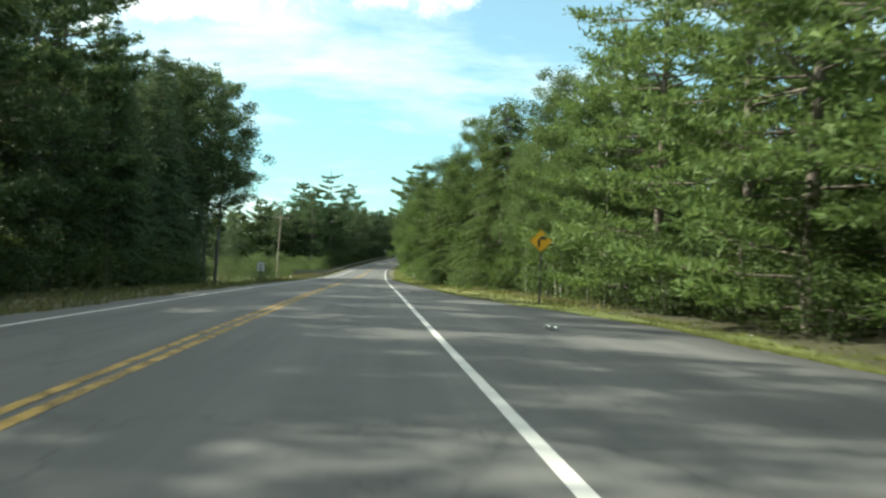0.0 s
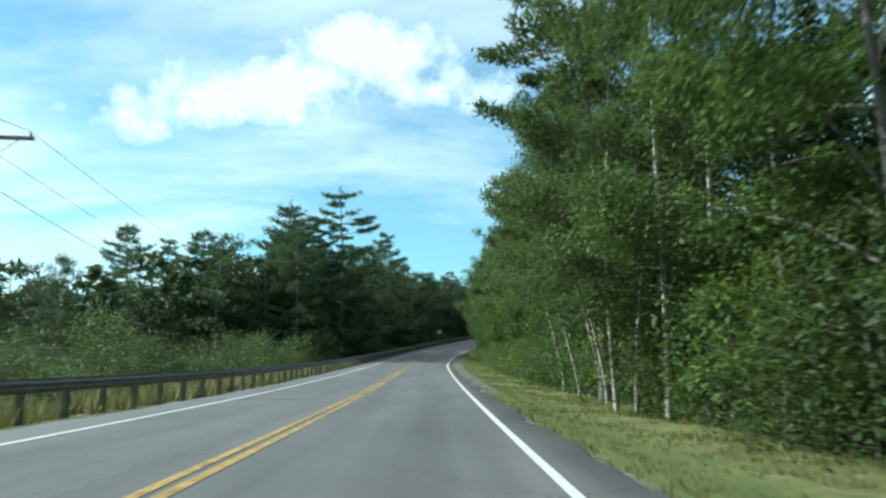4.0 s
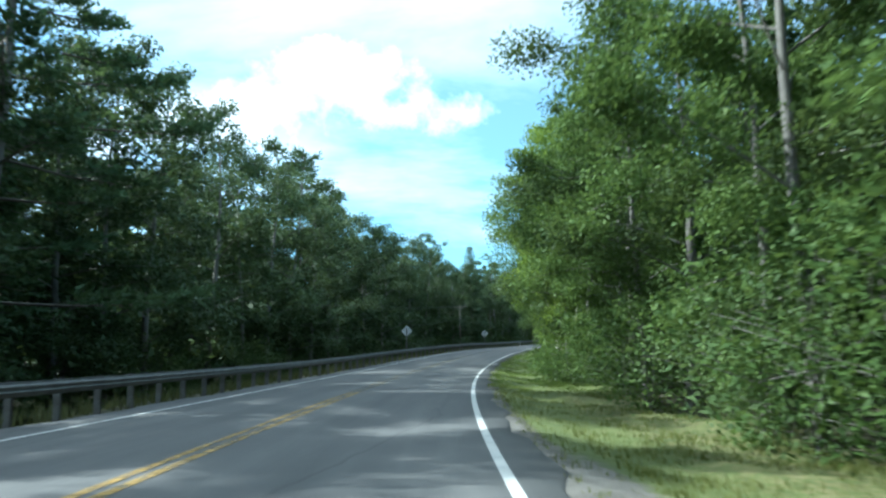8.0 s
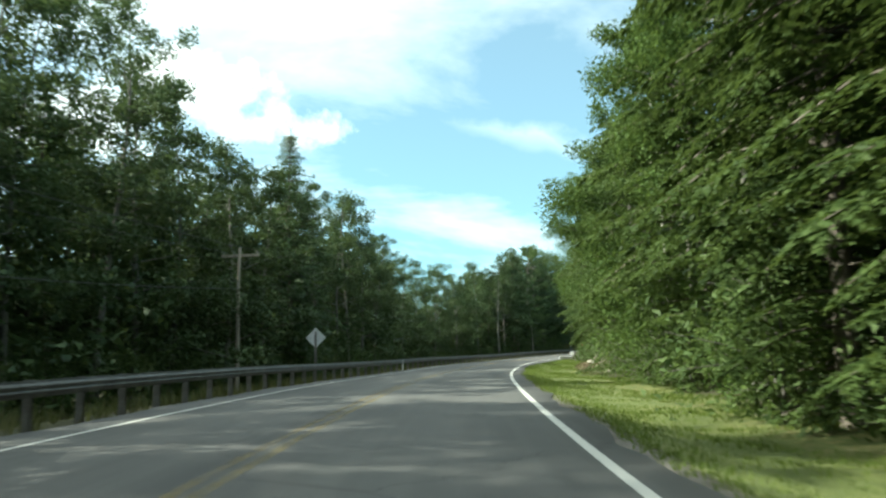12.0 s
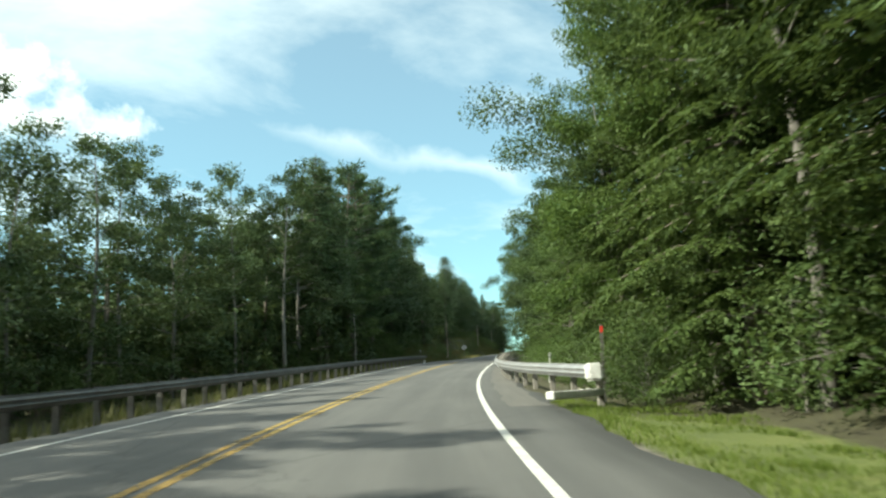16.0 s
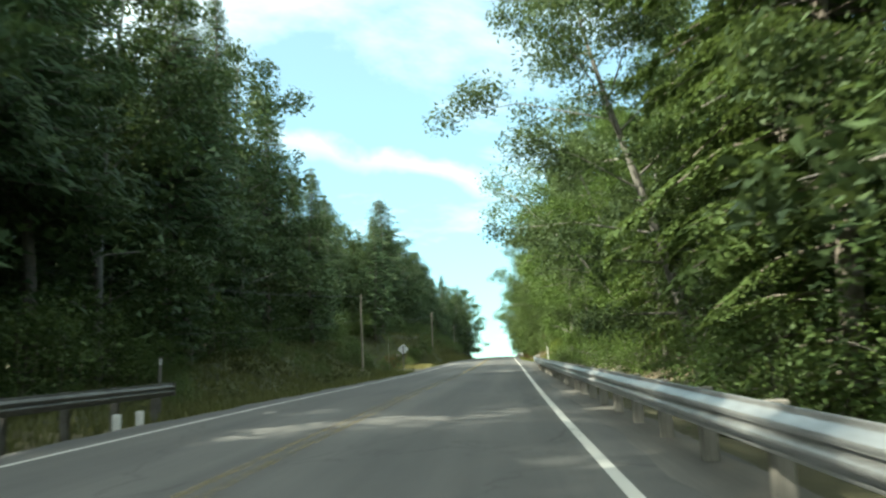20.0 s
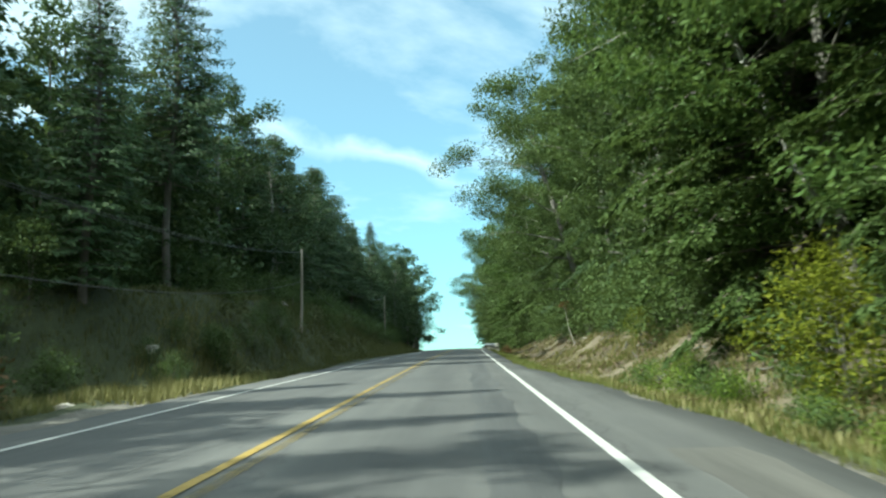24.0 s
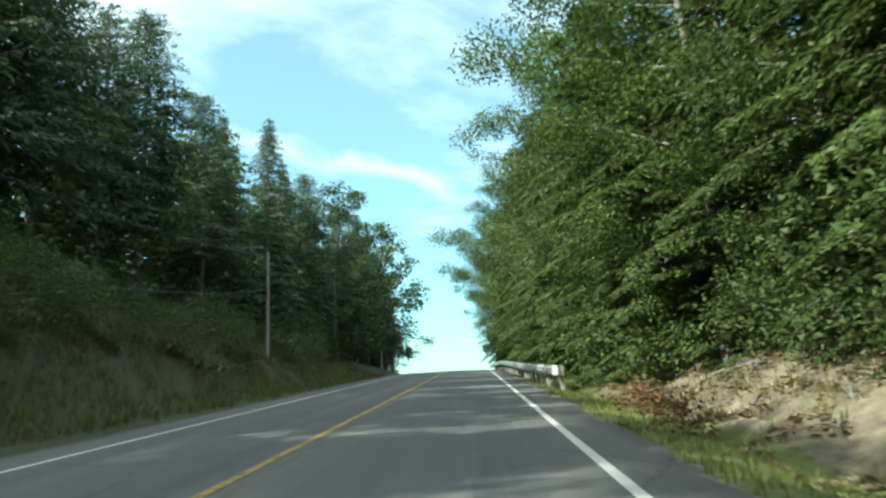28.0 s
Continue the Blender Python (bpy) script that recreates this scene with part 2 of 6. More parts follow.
# ---- mesh helpers ----
def part(name, bm_or_mesh, material, parent=None, label=""):
    """Links a bmesh or mesh as one object, under a thing or part if one is given."""
    if isinstance(bm_or_mesh, bmesh.types.BMesh):
        me = bpy.data.meshes.new(name)
        bm_or_mesh.to_mesh(me)
        bm_or_mesh.free()
    else:
        me = bm_or_mesh
    if material and not me.materials:
        me.materials.append(material)
    ob = new(name, me)
    ob.parent = parent
    if label:
        tagged(ob, label)
    return ob


def quick_mesh(name, verts, faces, smooth=False):
    """A mesh of faces with the same number of corners, from arrays."""
    verts, faces = np.asarray(verts, np.float32), np.asarray(faces, np.int32)
    me = bpy.data.meshes.new(name)
    n, k = faces.shape
    me.vertices.add(len(verts)); me.vertices.foreach_set("co", verts.ravel())
    me.loops.add(n * k); me.loops.foreach_set("vertex_index", faces.ravel())
    me.polygons.add(n)
    me.polygons.foreach_set("loop_start", np.arange(0, n * k, k, dtype=np.int32))
    if smooth:
        me.polygons.foreach_set("use_smooth", np.ones(n, bool))
    me.update(calc_edges=True)
    return me


def grid_mesh(name, P, smooth=True):
    """A mesh over a grid of places P (rows, columns, 3), with a uv of column and row."""
    r, c = P.shape[:2]
    i = np.arange(r * c).reshape(r, c)
    F = np.stack([i[:-1, :-1], i[:-1, 1:], i[1:, 1:], i[1:, :-1]], -1).reshape(-1, 4)
    return quick_mesh(name, P.reshape(-1, 3), F, smooth), F


def tubes(lines, radii, sides=6):
    """Vertices and quads of tapered tubes along polylines."""
    V, F, base = [], [], 0
    ring = np.linspace(0, 2 * np.pi, sides, endpoint=False)
    for line, rad in zip(lines, radii):
        line = np.asarray(line, float)
        d = np.gradient(line, axis=0)
        d /= np.linalg.norm(d, axis=1)[:, None] + 1e-9
        ref = np.array([1.0, 0, 0]) if abs(d[0][2]) > 0.7 else np.array([0, 0, 1.0])
        a = np.cross(d, ref); a /= np.linalg.norm(a, axis=1)[:, None] + 1e-9
        b = np.cross(d, a)
        rad = np.broadcast_to(rad, len(line))
        P = line[:, None] + rad[:, None, None] * (np.cos(ring)[None, :, None] * a[:, None] + np.sin(ring)[None, :, None] * b[:, None])
        n = len(line)
        i = base + np.arange(n * sides).reshape(n, sides)
        j = np.roll(i, -1, 1)
        V.append(P.reshape(-1, 3)); F.append(np.stack([i[:-1], j[:-1], j[1:], i[1:]], -1).reshape(-1, 4))
        base += n * sides
    return np.concatenate(V), np.concatenate(F)


def tube_mesh(name, lines, radii, sides=6):
    return quick_mesh(name, *tubes(lines, radii, sides), smooth=True)


def box(bm, x0, x1, y0, y1, z0, z1):
    m = Matrix.Translation(((x0 + x1) / 2, (y0 + y1) / 2, (z0 + z1) / 2)) @ Matrix.Diagonal((x1 - x0, y1 - y0, z1 - z0, 1))
    return bmesh.ops.create_cube(bm, size=1, matrix=m)["verts"]


def empty(name, m, label="", category="", group="", kind=""):
    ob = new(name)
    ob.matrix_world = m
    ob.empty_display_size = 0.3
    return tagged(ob, label, category, group, kind)


# ---- materials ----
def material(name, rough=0.8, metal=0.0):
    m = bpy.data.materials.new(name)
    m.use_nodes = True
    nt = m.node_tree
    bs = nt.nodes["Principled BSDF"]
    bs.inputs["Roughness"].default_value, bs.inputs["Metallic"].default_value = rough, metal
    return m, nt, bs


def noise_node(nt, scale, detail=5, rough=0.6, vector=None, stretch=None, kind="Object"):
    n = nt.nodes.new("ShaderNodeTexNoise")
    n.inputs["Scale"].default_value, n.inputs["Detail"].default_value, n.inputs["Roughness"].default_value = scale, detail, rough
    if vector is None:
        vector = nt.nodes.new("ShaderNodeTexCoord").outputs[kind]
    if stretch:
        mp = nt.nodes.new("ShaderNodeMapping"); mp.inputs["Scale"].default_value = stretch
        nt.links.new(vector, mp.inputs[0]); vector = mp.outputs[0]
    nt.links.new(vector, n.inputs["Vector"])
    return n.outputs["Fac"]


def ramp_node(nt, fac, stops):
    r = nt.nodes.new("ShaderNodeValToRGB")
    el = r.color_ramp.elements
    while len(el) < len(stops):
        el.new(0.5)
    for e_, (p, c) in zip(el, stops):
        e_.position, e_.color = p, (*c, 1)
    nt.links.new(fac, r.inputs[0])
    return r.outputs[0]


def mixed(nt, fac, a, b, blend="MIX"):
    m = nt.nodes.new("ShaderNodeMix"); m.data_type, m.blend_type = "RGBA", blend
    for key, v in (("Factor", fac), ("A", a), ("B", b)):
        if hasattr(v, "links"):
            nt.links.new(v, m.inputs[key])
        else:
            m.inputs[key].default_value = v if key == "Factor" else (*v, 1)
    return m.outputs["Result"]


def sums(nt, op, a, b):
    m = nt.nodes.new("ShaderNodeMath"); m.operation = op
    for k, v in enumerate((a, b)):
        if hasattr(v, "links"):
            nt.links.new(v, m.inputs[k])
        else:
            m.inputs[k].default_value = v
    return m.outputs[0]


def bumped(nt, bs, fac, strength=0.3, distance=0.02):
    b = nt.nodes.new("ShaderNodeBump")
    b.inputs["Strength"].default_value, b.inputs["Distance"].default_value = strength, distance
    nt.links.new(fac, b.inputs["Height"]); nt.links.new(b.outputs[0], bs.inputs["Normal"])


def plain(name, dark, light, scale=6, rough=0.7, metal=0.0, bump=0.2, stretch=None, distance=0.01):
    """A surface mottled between two colours at two scales, with fine relief."""
    m, nt, bs = material(name, rough, metal)
    n1, n2 = noise_node(nt, scale, 6, 0.65, stretch=stretch), noise_node(nt, scale * 9, 3, 0.6, stretch=stretch)
    f = sums(nt, "ADD", sums(nt, "MULTIPLY", n1, 0.65), sums(nt, "MULTIPLY", n2, 0.35))
    nt.links.new(ramp_node(nt, f, [(0.32, dark), (0.68, light)]), bs.inputs["Base Color"])
    bumped(nt, bs, f, bump, distance)
    return m


def leafy(name, dark, mid, light, glow=0.35, tilt=0.0):
    """Foliage: each leaf its own tint, the sun showing through."""
    m, nt, bs = material(name, 0.55)
    N, L = nt.nodes.new, nt.links.new
    geo, info = N("ShaderNodeNewGeometry"), N("ShaderNodeObjectInfo")
    big = noise_node(nt, 0.55, 3, 0.6)
    f = sums(nt, "ADD", sums(nt, "MULTIPLY", geo.outputs["Random Per Island"], 0.45),
             sums(nt, "ADD", sums(nt, "MULTIPLY", info.outputs["Random"], 0.25), sums(nt, "MULTIPLY", big, 0.45)))
    col = ramp_node(nt, f, [(0.2, dark), (0.52, mid), (0.88, light)])
    L(col, bs.inputs["Base Color"])
    bs.inputs["Specular IOR Level"].default_value = 0.14
    tr = N("ShaderNodeBsdfTranslucent"); L(mixed(nt, 0.35, col, (0.145, 0.190, 0.035)), tr.inputs["Color"])
    mx, out = N("ShaderNodeMixShader"), nt.nodes["Material Output"]
    mx.inputs[0].default_value = glow
    L(bs.outputs[0], mx.inputs[1]); L(tr.outputs[0], mx.inputs[2]); L(mx.outputs[0], out.inputs[0])
    return m


LEAF_DARK = leafy("leaf_oak", (0.030, 0.050, 0.019), (0.062, 0.098, 0.035), (0.118, 0.165, 0.060), 0.34)
# leaves across the road: shade is put into their colour and low translucency
LEAF_SHADED = leafy("leaf_shaded", (0.025, 0.043, 0.022), (0.049, 0.080, 0.037), (0.090, 0.130, 0.058), 0.24)
# grey-green poplar leaf, also darkened and made less translucent for the shaded side
LEAF_POPLAR_SHADED = leafy("leaf_poplar_shaded", (0.034, 0.058, 0.030), (0.070, 0.108, 0.052), (0.128, 0.172, 0.088), 0.30)
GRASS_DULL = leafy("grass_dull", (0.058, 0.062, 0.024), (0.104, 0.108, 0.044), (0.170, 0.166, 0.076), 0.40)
LEAF_LIME = leafy("leaf_young_maple", (0.070, 0.118, 0.020), (0.150, 0.225, 0.036), (0.240, 0.320, 0.062), 0.50)
LEAF_OLIVE = leafy("leaf_olive", (0.040, 0.048, 0.022), (0.076, 0.086, 0.038), (0.135, 0.140, 0.066), 0.30)
GRASS_OLIVE = leafy("grass_olive", (0.075, 0.092, 0.026), (0.130, 0.148, 0.042), (0.215, 0.215, 0.078), 0.45)
LEAF_MAPLE = leafy("leaf_maple", (0.036, 0.064, 0.019), (0.076, 0.130, 0.036), (0.142, 0.212, 0.064), 0.38)
LEAF_BIRCH = leafy("leaf_birch", (0.040, 0.070, 0.025), (0.078, 0.126, 0.045), (0.148, 0.208, 0.084), 0.38)
LEAF_YELLOW = leafy("leaf_turning", (0.085, 0.105, 0.012), (0.165, 0.190, 0.020), (0.250, 0.270, 0.034), 0.45)
LEAF_PINE = leafy("needle_pine", (0.030, 0.056, 0.030), (0.058, 0.098, 0.048), (0.100, 0.154, 0.070), 0.32)
LEAF_SPRUCE = leafy("needle_spruce", (0.030, 0.052, 0.029), (0.056, 0.094, 0.045), (0.098, 0.148, 0.066), 0.34)
# spruce needles darkened to paint in left-side shade; also used on dark hemlocks
LEAF_NEEDLE_SHADED = leafy("needle_dark_shaded", (0.026, 0.045, 0.026), (0.050, 0.082, 0.042), (0.088, 0.130, 0.062), 0.32)
LEAF_HEMLOCK = leafy("needle_hemlock", (0.030, 0.050, 0.017), (0.064, 0.102, 0.033), (0.118, 0.170, 0.056), 0.34)
LEAF_SOFT = leafy("needle_soft_pine", (0.060, 0.104, 0.036), (0.118, 0.184, 0.064), (0.195, 0.270, 0.105), 0.45)
LEAF_SEDGE = leafy("sedge", (0.036, 0.044, 0.017), (0.070, 0.080, 0.030), (0.125, 0.130, 0.055), 0.32)
LEAF_DEAD = leafy("leaf_dead", (0.075, 0.038, 0.018), (0.140, 0.075, 0.035), (0.22, 0.13, 0.07), 0.2)
LITTER = leafy("leaf_litter", (0.085, 0.058, 0.036), (0.165, 0.120, 0.080), (0.290, 0.225, 0.160), 0.1)
GRASS = leafy("grass_blade", (0.062, 0.100, 0.018), (0.104, 0.154, 0.030), (0.175, 0.218, 0.055), 0.45)
STRAW = leafy("grass_dry", (0.115, 0.110, 0.040), (0.20, 0.185, 0.075), (0.31, 0.285, 0.14), 0.3)
BARK = plain("bark_dark", (0.060, 0.050, 0.042), (0.19, 0.165, 0.14), 5, 0.95, bump=0.7, stretch=(1, 1, 0.25), distance=0.03)
BARK_GREY = plain("bark_grey", (0.075, 0.070, 0.062), (0.21, 0.20, 0.18), 4, 0.95, bump=0.5, stretch=(1, 1, 0.4), distance=0.02)


def birch_bark():
    m, nt, bs = material("bark_birch", 0.75)
    n = noise_node(nt, 7, 4, 0.7, stretch=(0.5, 0.5, 3.0))
    patch = noise_node(nt, 1.6, 4, 0.6)
    a = ramp_node(nt, n, [(0.36, (0.03, 0.027, 0.025)), (0.44, (0.38, 0.365, 0.335)), (0.8, (0.56, 0.54, 0.50))])
    nt.links.new(mixed(nt, ramp_node(nt, patch, [(0.55, (0, 0, 0)), (0.75, (1, 1, 1))]), a, (0.16, 0.145, 0.13)), bs.inputs["Base Color"])
    bumped(nt, bs, n, 0.3)
    return m


BARK_BIRCH = birch_bark()
WOOD_POLE = plain("weathered_pole", (0.14, 0.115, 0.09), (0.33, 0.29, 0.24), 3, 0.9, bump=0.5, stretch=(3, 3, 0.15))
GALV = plain("galvanised_steel", (0.36, 0.37, 0.38), (0.62, 0.63, 0.64), 2.5, 0.42, 0.75, 0.08, stretch=(1, 1, 2))
GALV_DULL = plain("weathered_steel", (0.095, 0.090, 0.082), (0.22, 0.213, 0.20), 2.0, 0.6, 0.6, 0.15)
WOOD_POST = plain("treated_post", (0.15, 0.14, 0.125), (0.30, 0.285, 0.26), 4, 0.9, bump=0.5, stretch=(2, 2, 0.3))
PAINT_WHITE = plain("white_paint_worn", (0.48, 0.48, 0.46), (0.80, 0.80, 0.78), 3, 0.6, bump=0.05)
SIGN_YELLOW = plain("sign_yellow", (0.72, 0.36, 0.02), (0.86, 0.46, 0.03), 2, 0.45, bump=0.0)
SIGN_BLACK = plain("sign_black", (0.012, 0.012, 0.012), (0.03, 0.03, 0.03), 6, 0.5, bump=0.0)
SIGN_BACK = plain("sign_aluminium", (0.42, 0.43, 0.44), (0.62, 0.63, 0.64), 3, 0.5, 0.5, 0.05)
RED_PAINT = plain("red_reflector", (0.55, 0.03, 0.02), (0.75, 0.06, 0.03), 5, 0.4, bump=0.0)
STONE = plain("pale_rock", (0.16, 0.145, 0.12), (0.46, 0.43, 0.37), 2.2, 0.9, bump=0.8, distance=0.05)
CABLE = plain("black_cable", (0.015, 0.015, 0.015), (0.04, 0.04, 0.04), 4, 0.6, bump=0.0)


def asphalt():
    m, nt, bs = material("old_asphalt", 0.86)
    uv = nt.nodes.new("ShaderNodeUVMap").outputs[0]
    sp = nt.nodes.new("ShaderNodeSeparateXYZ"); nt.links.new(uv, sp.inputs[0])
    lane = noise_node(nt, 1.0, 5, 0.6, uv, (1.1, 0.035, 1))      # long streaks along the lanes
    blot = noise_node(nt, 0.35, 5, 0.65, uv, (1, 0.35, 1))
    grit = noise_node(nt, 60, 3, 0.7, uv)
    f = sums(nt, "ADD", sums(nt, "MULTIPLY", lane, 0.5), sums(nt, "ADD", sums(nt, "MULTIPLY", blot, 0.3), sums(nt, "MULTIPLY", grit, 0.2)))
    col = ramp_node(nt, f, [(0.34, (0.054, 0.055, 0.056)), (0.5, (0.088, 0.089, 0.088)), (0.66, (0.130, 0.130, 0.125))])
    # darker oil band and sealed strip in the wheel tracks
    track = sums(nt, "ABSOLUTE", sums(nt, "SUBTRACT", sums(nt, "ABSOLUTE", sp.outputs[0], 0), 1.75), 0)
    oil = nt.nodes.new("ShaderNodeMapRange")
    oil.inputs["From Min"].default_value, oil.inputs["From Max"].default_value = 0.9, 0.2
    oil.inputs["To Max"].default_value = 0.35
    nt.links.new(track, oil.inputs["Value"])
    col = mixed(nt, sums(nt, "MULTIPLY", oil.outputs[0], lane), col, (0.07, 0.07, 0.072))
    cr = nt.nodes.new("ShaderNodeTexVoronoi"); cr.feature = "DISTANCE_TO_EDGE"; cr.inputs["Scale"].default_value = 0.22
    mp = nt.nodes.new("ShaderNodeMapping"); mp.inputs["Scale"].default_value = (1.0, 0.5, 1)
    wob = noise_node(nt, 1.2, 4, 0.6, uv)
    add = nt.nodes.new("ShaderNodeVectorMath"); add.operation = "ADD"
    nt.links.new(uv, add.inputs[0]); nt.links.new(wob, add.inputs[1])
    nt.links.new(add.outputs[0], mp.inputs[0]); nt.links.new(mp.outputs[0], cr.inputs["Vector"])
    crack = ramp_node(nt, cr.outputs["Distance"], [(0.0, (1, 1, 1)), (0.006, (0, 0, 0))])
    col = mixed(nt, sums(nt, "MULTIPLY", crack, 0.6), col, (0.04, 0.04, 0.04))
    nt.links.new(col, bs.inputs["Base Color"])
    bs.inputs["Specular IOR Level"].default_value = 0.35
    bumped(nt, bs, grit, 0.35, 0.006)
    return m


def line_paint(name, colour, lo=0.46, hi=0.66, thin=0.0):
    m, nt, bs = material(name, 0.7)
    wear = noise_node(nt, 3.0, 6, 0.75)
    big = noise_node(nt, 0.12, 3, 0.5)
    f = sums(nt, "ADD", sums(nt, "MULTIPLY", wear, 0.75), sums(nt, "MULTIPLY", big, 0.35))
    f = sums(nt, "ADD", f, sums(nt, "MULTIPLY", sums(nt, "SUBTRACT", noise_node(nt, 28, 3, 0.7), 0.5), 0.25))
    bs.inputs["Base Color"].default_value = (*colour, 1)
    bare, both = nt.nodes.new("ShaderNodeBsdfTransparent"), nt.nodes.new("ShaderNodeMixShader")      # asphalt shows where the paint has gone
    nt.links.new(ramp_node(nt, f, [(lo, (thin, thin, thin)), (hi, (1, 1, 1))]), both.inputs[0])
    nt.links.new(bs.outputs[0], both.inputs[1]); nt.links.new(bare.outputs[0], both.inputs[2])
    nt.links.new(both.outputs[0], nt.nodes["Material Output"].inputs[0])
    return m


def seal(name, a_, b_):
    """Newer, darker bitumen laid over the old surface, ragged and patchy."""
    m, nt, bs = material(name, 0.8)
    uv = nt.nodes.new("ShaderNodeUVMap").outputs[0]
    f = sums(nt, "ADD", sums(nt, "MULTIPLY", noise_node(nt, 0.8, 5, 0.65, uv, (2.5, 0.12, 1)), 0.65), sums(nt, "MULTIPLY", noise_node(nt, 55, 3, 0.7, uv), 0.35))
    nt.links.new(ramp_node(nt, f, [(0.36, a_), (0.64, b_)]), bs.inputs["Base Color"])
    bumped(nt, bs, f, 0.3, 0.006)
    return m


SEAL, SHOULDER = seal("dark_patch", (0.040, 0.041, 0.043), (0.082, 0.083, 0.083)), seal("shoulder_asphalt", (0.060, 0.058, 0.054), (0.125, 0.120, 0.110))
ASPHALT = asphalt()
LINE_WHITE, LINE_YELLOW = line_paint("edge_line_paint", (0.48, 0.48, 0.46), 0.60, 0.95), line_paint("centre_line_paint", (0.31, 0.215, 0.05), 0.52, 0.80)
LINE_FADED = line_paint("faded_centre_line_paint", (0.27, 0.18, 0.045), 0.38, 0.66, 0.35)
LINE_WORN = line_paint("worn_centre_line_paint", (0.33, 0.21, 0.045), 0.46, 0.74)
LINE_GHOST = line_paint("ghost_centre_line_paint", (0.26, 0.19, 0.05), 0.44, 0.70, 0.58)


def soil():
    """Verge and forest floor: grass, straw, leaf litter and gravel by the ground's own masks."""
    m, nt, bs = material("verge_ground", 0.95)
    def mask(name):
        a_ = nt.nodes.new("ShaderNodeAttribute"); a_.attribute_name = name
        return a_.outputs["Fac"]
    n1, n2, n3 = noise_node(nt, 0.6, 6, 0.65), noise_node(nt, 5, 6, 0.7), noise_node(nt, 38, 3, 0.7)
    f = sums(nt, "ADD", sums(nt, "MULTIPLY", n1, 0.4), sums(nt, "ADD", sums(nt, "MULTIPLY", n2, 0.35), sums(nt, "MULTIPLY", n3, 0.25)))
    floor_ = ramp_node(nt, f, [(0.35, (0.034, 0.030, 0.018)), (0.5, (0.056, 0.054, 0.026)), (0.65, (0.082, 0.084, 0.036))])
    grass = ramp_node(nt, f, [(0.36, (0.060, 0.084, 0.021)), (0.5, (0.104, 0.132, 0.032)), (0.64, (0.170, 0.182, 0.058))])
    scrub = ramp_node(nt, f, [(0.34, (0.020, 0.024, 0.010)), (0.5, (0.042, 0.050, 0.020)), (0.66, (0.072, 0.080, 0.034))])
    straw = ramp_node(nt, f, [(0.34, (0.11, 0.085, 0.035)), (0.5, (0.19, 0.155, 0.070)), (0.66, (0.27, 0.23, 0.12))])
    litter = ramp_node(nt, f, [(0.38, (0.042, 0.032, 0.020)), (0.47, (0.120, 0.096, 0.062)), (0.54, (0.180, 0.152, 0.106)), (0.64, (0.285, 0.248, 0.180))])
    gravel = ramp_node(nt, f, [(0.34, (0.075, 0.070, 0.061)), (0.5, (0.140, 0.130, 0.113)), (0.66, (0.235, 0.220, 0.192))])
    edge = sums(nt, "MULTIPLY", sums(nt, "SUBTRACT", n2, 0.5), 0.9)
    col = floor_
    for name, c in (("grass", grass), ("scrub", scrub), ("straw", straw), ("litter", litter), ("gravel", gravel)):
        k = nt.nodes.new("ShaderNodeMapRange"); k.inputs["From Min"].default_value, k.inputs["From Max"].default_value = 0.38, 0.62
        nt.links.new(sums(nt, "ADD", mask(name), edge), k.inputs["Value"])
        col = mixed(nt, k.outputs[0], col, c)
    nt.links.new(col, bs.inputs["Base Color"])
    bumped(nt, bs, f, 0.9, 0.12)
    return m


SOIL = soil()

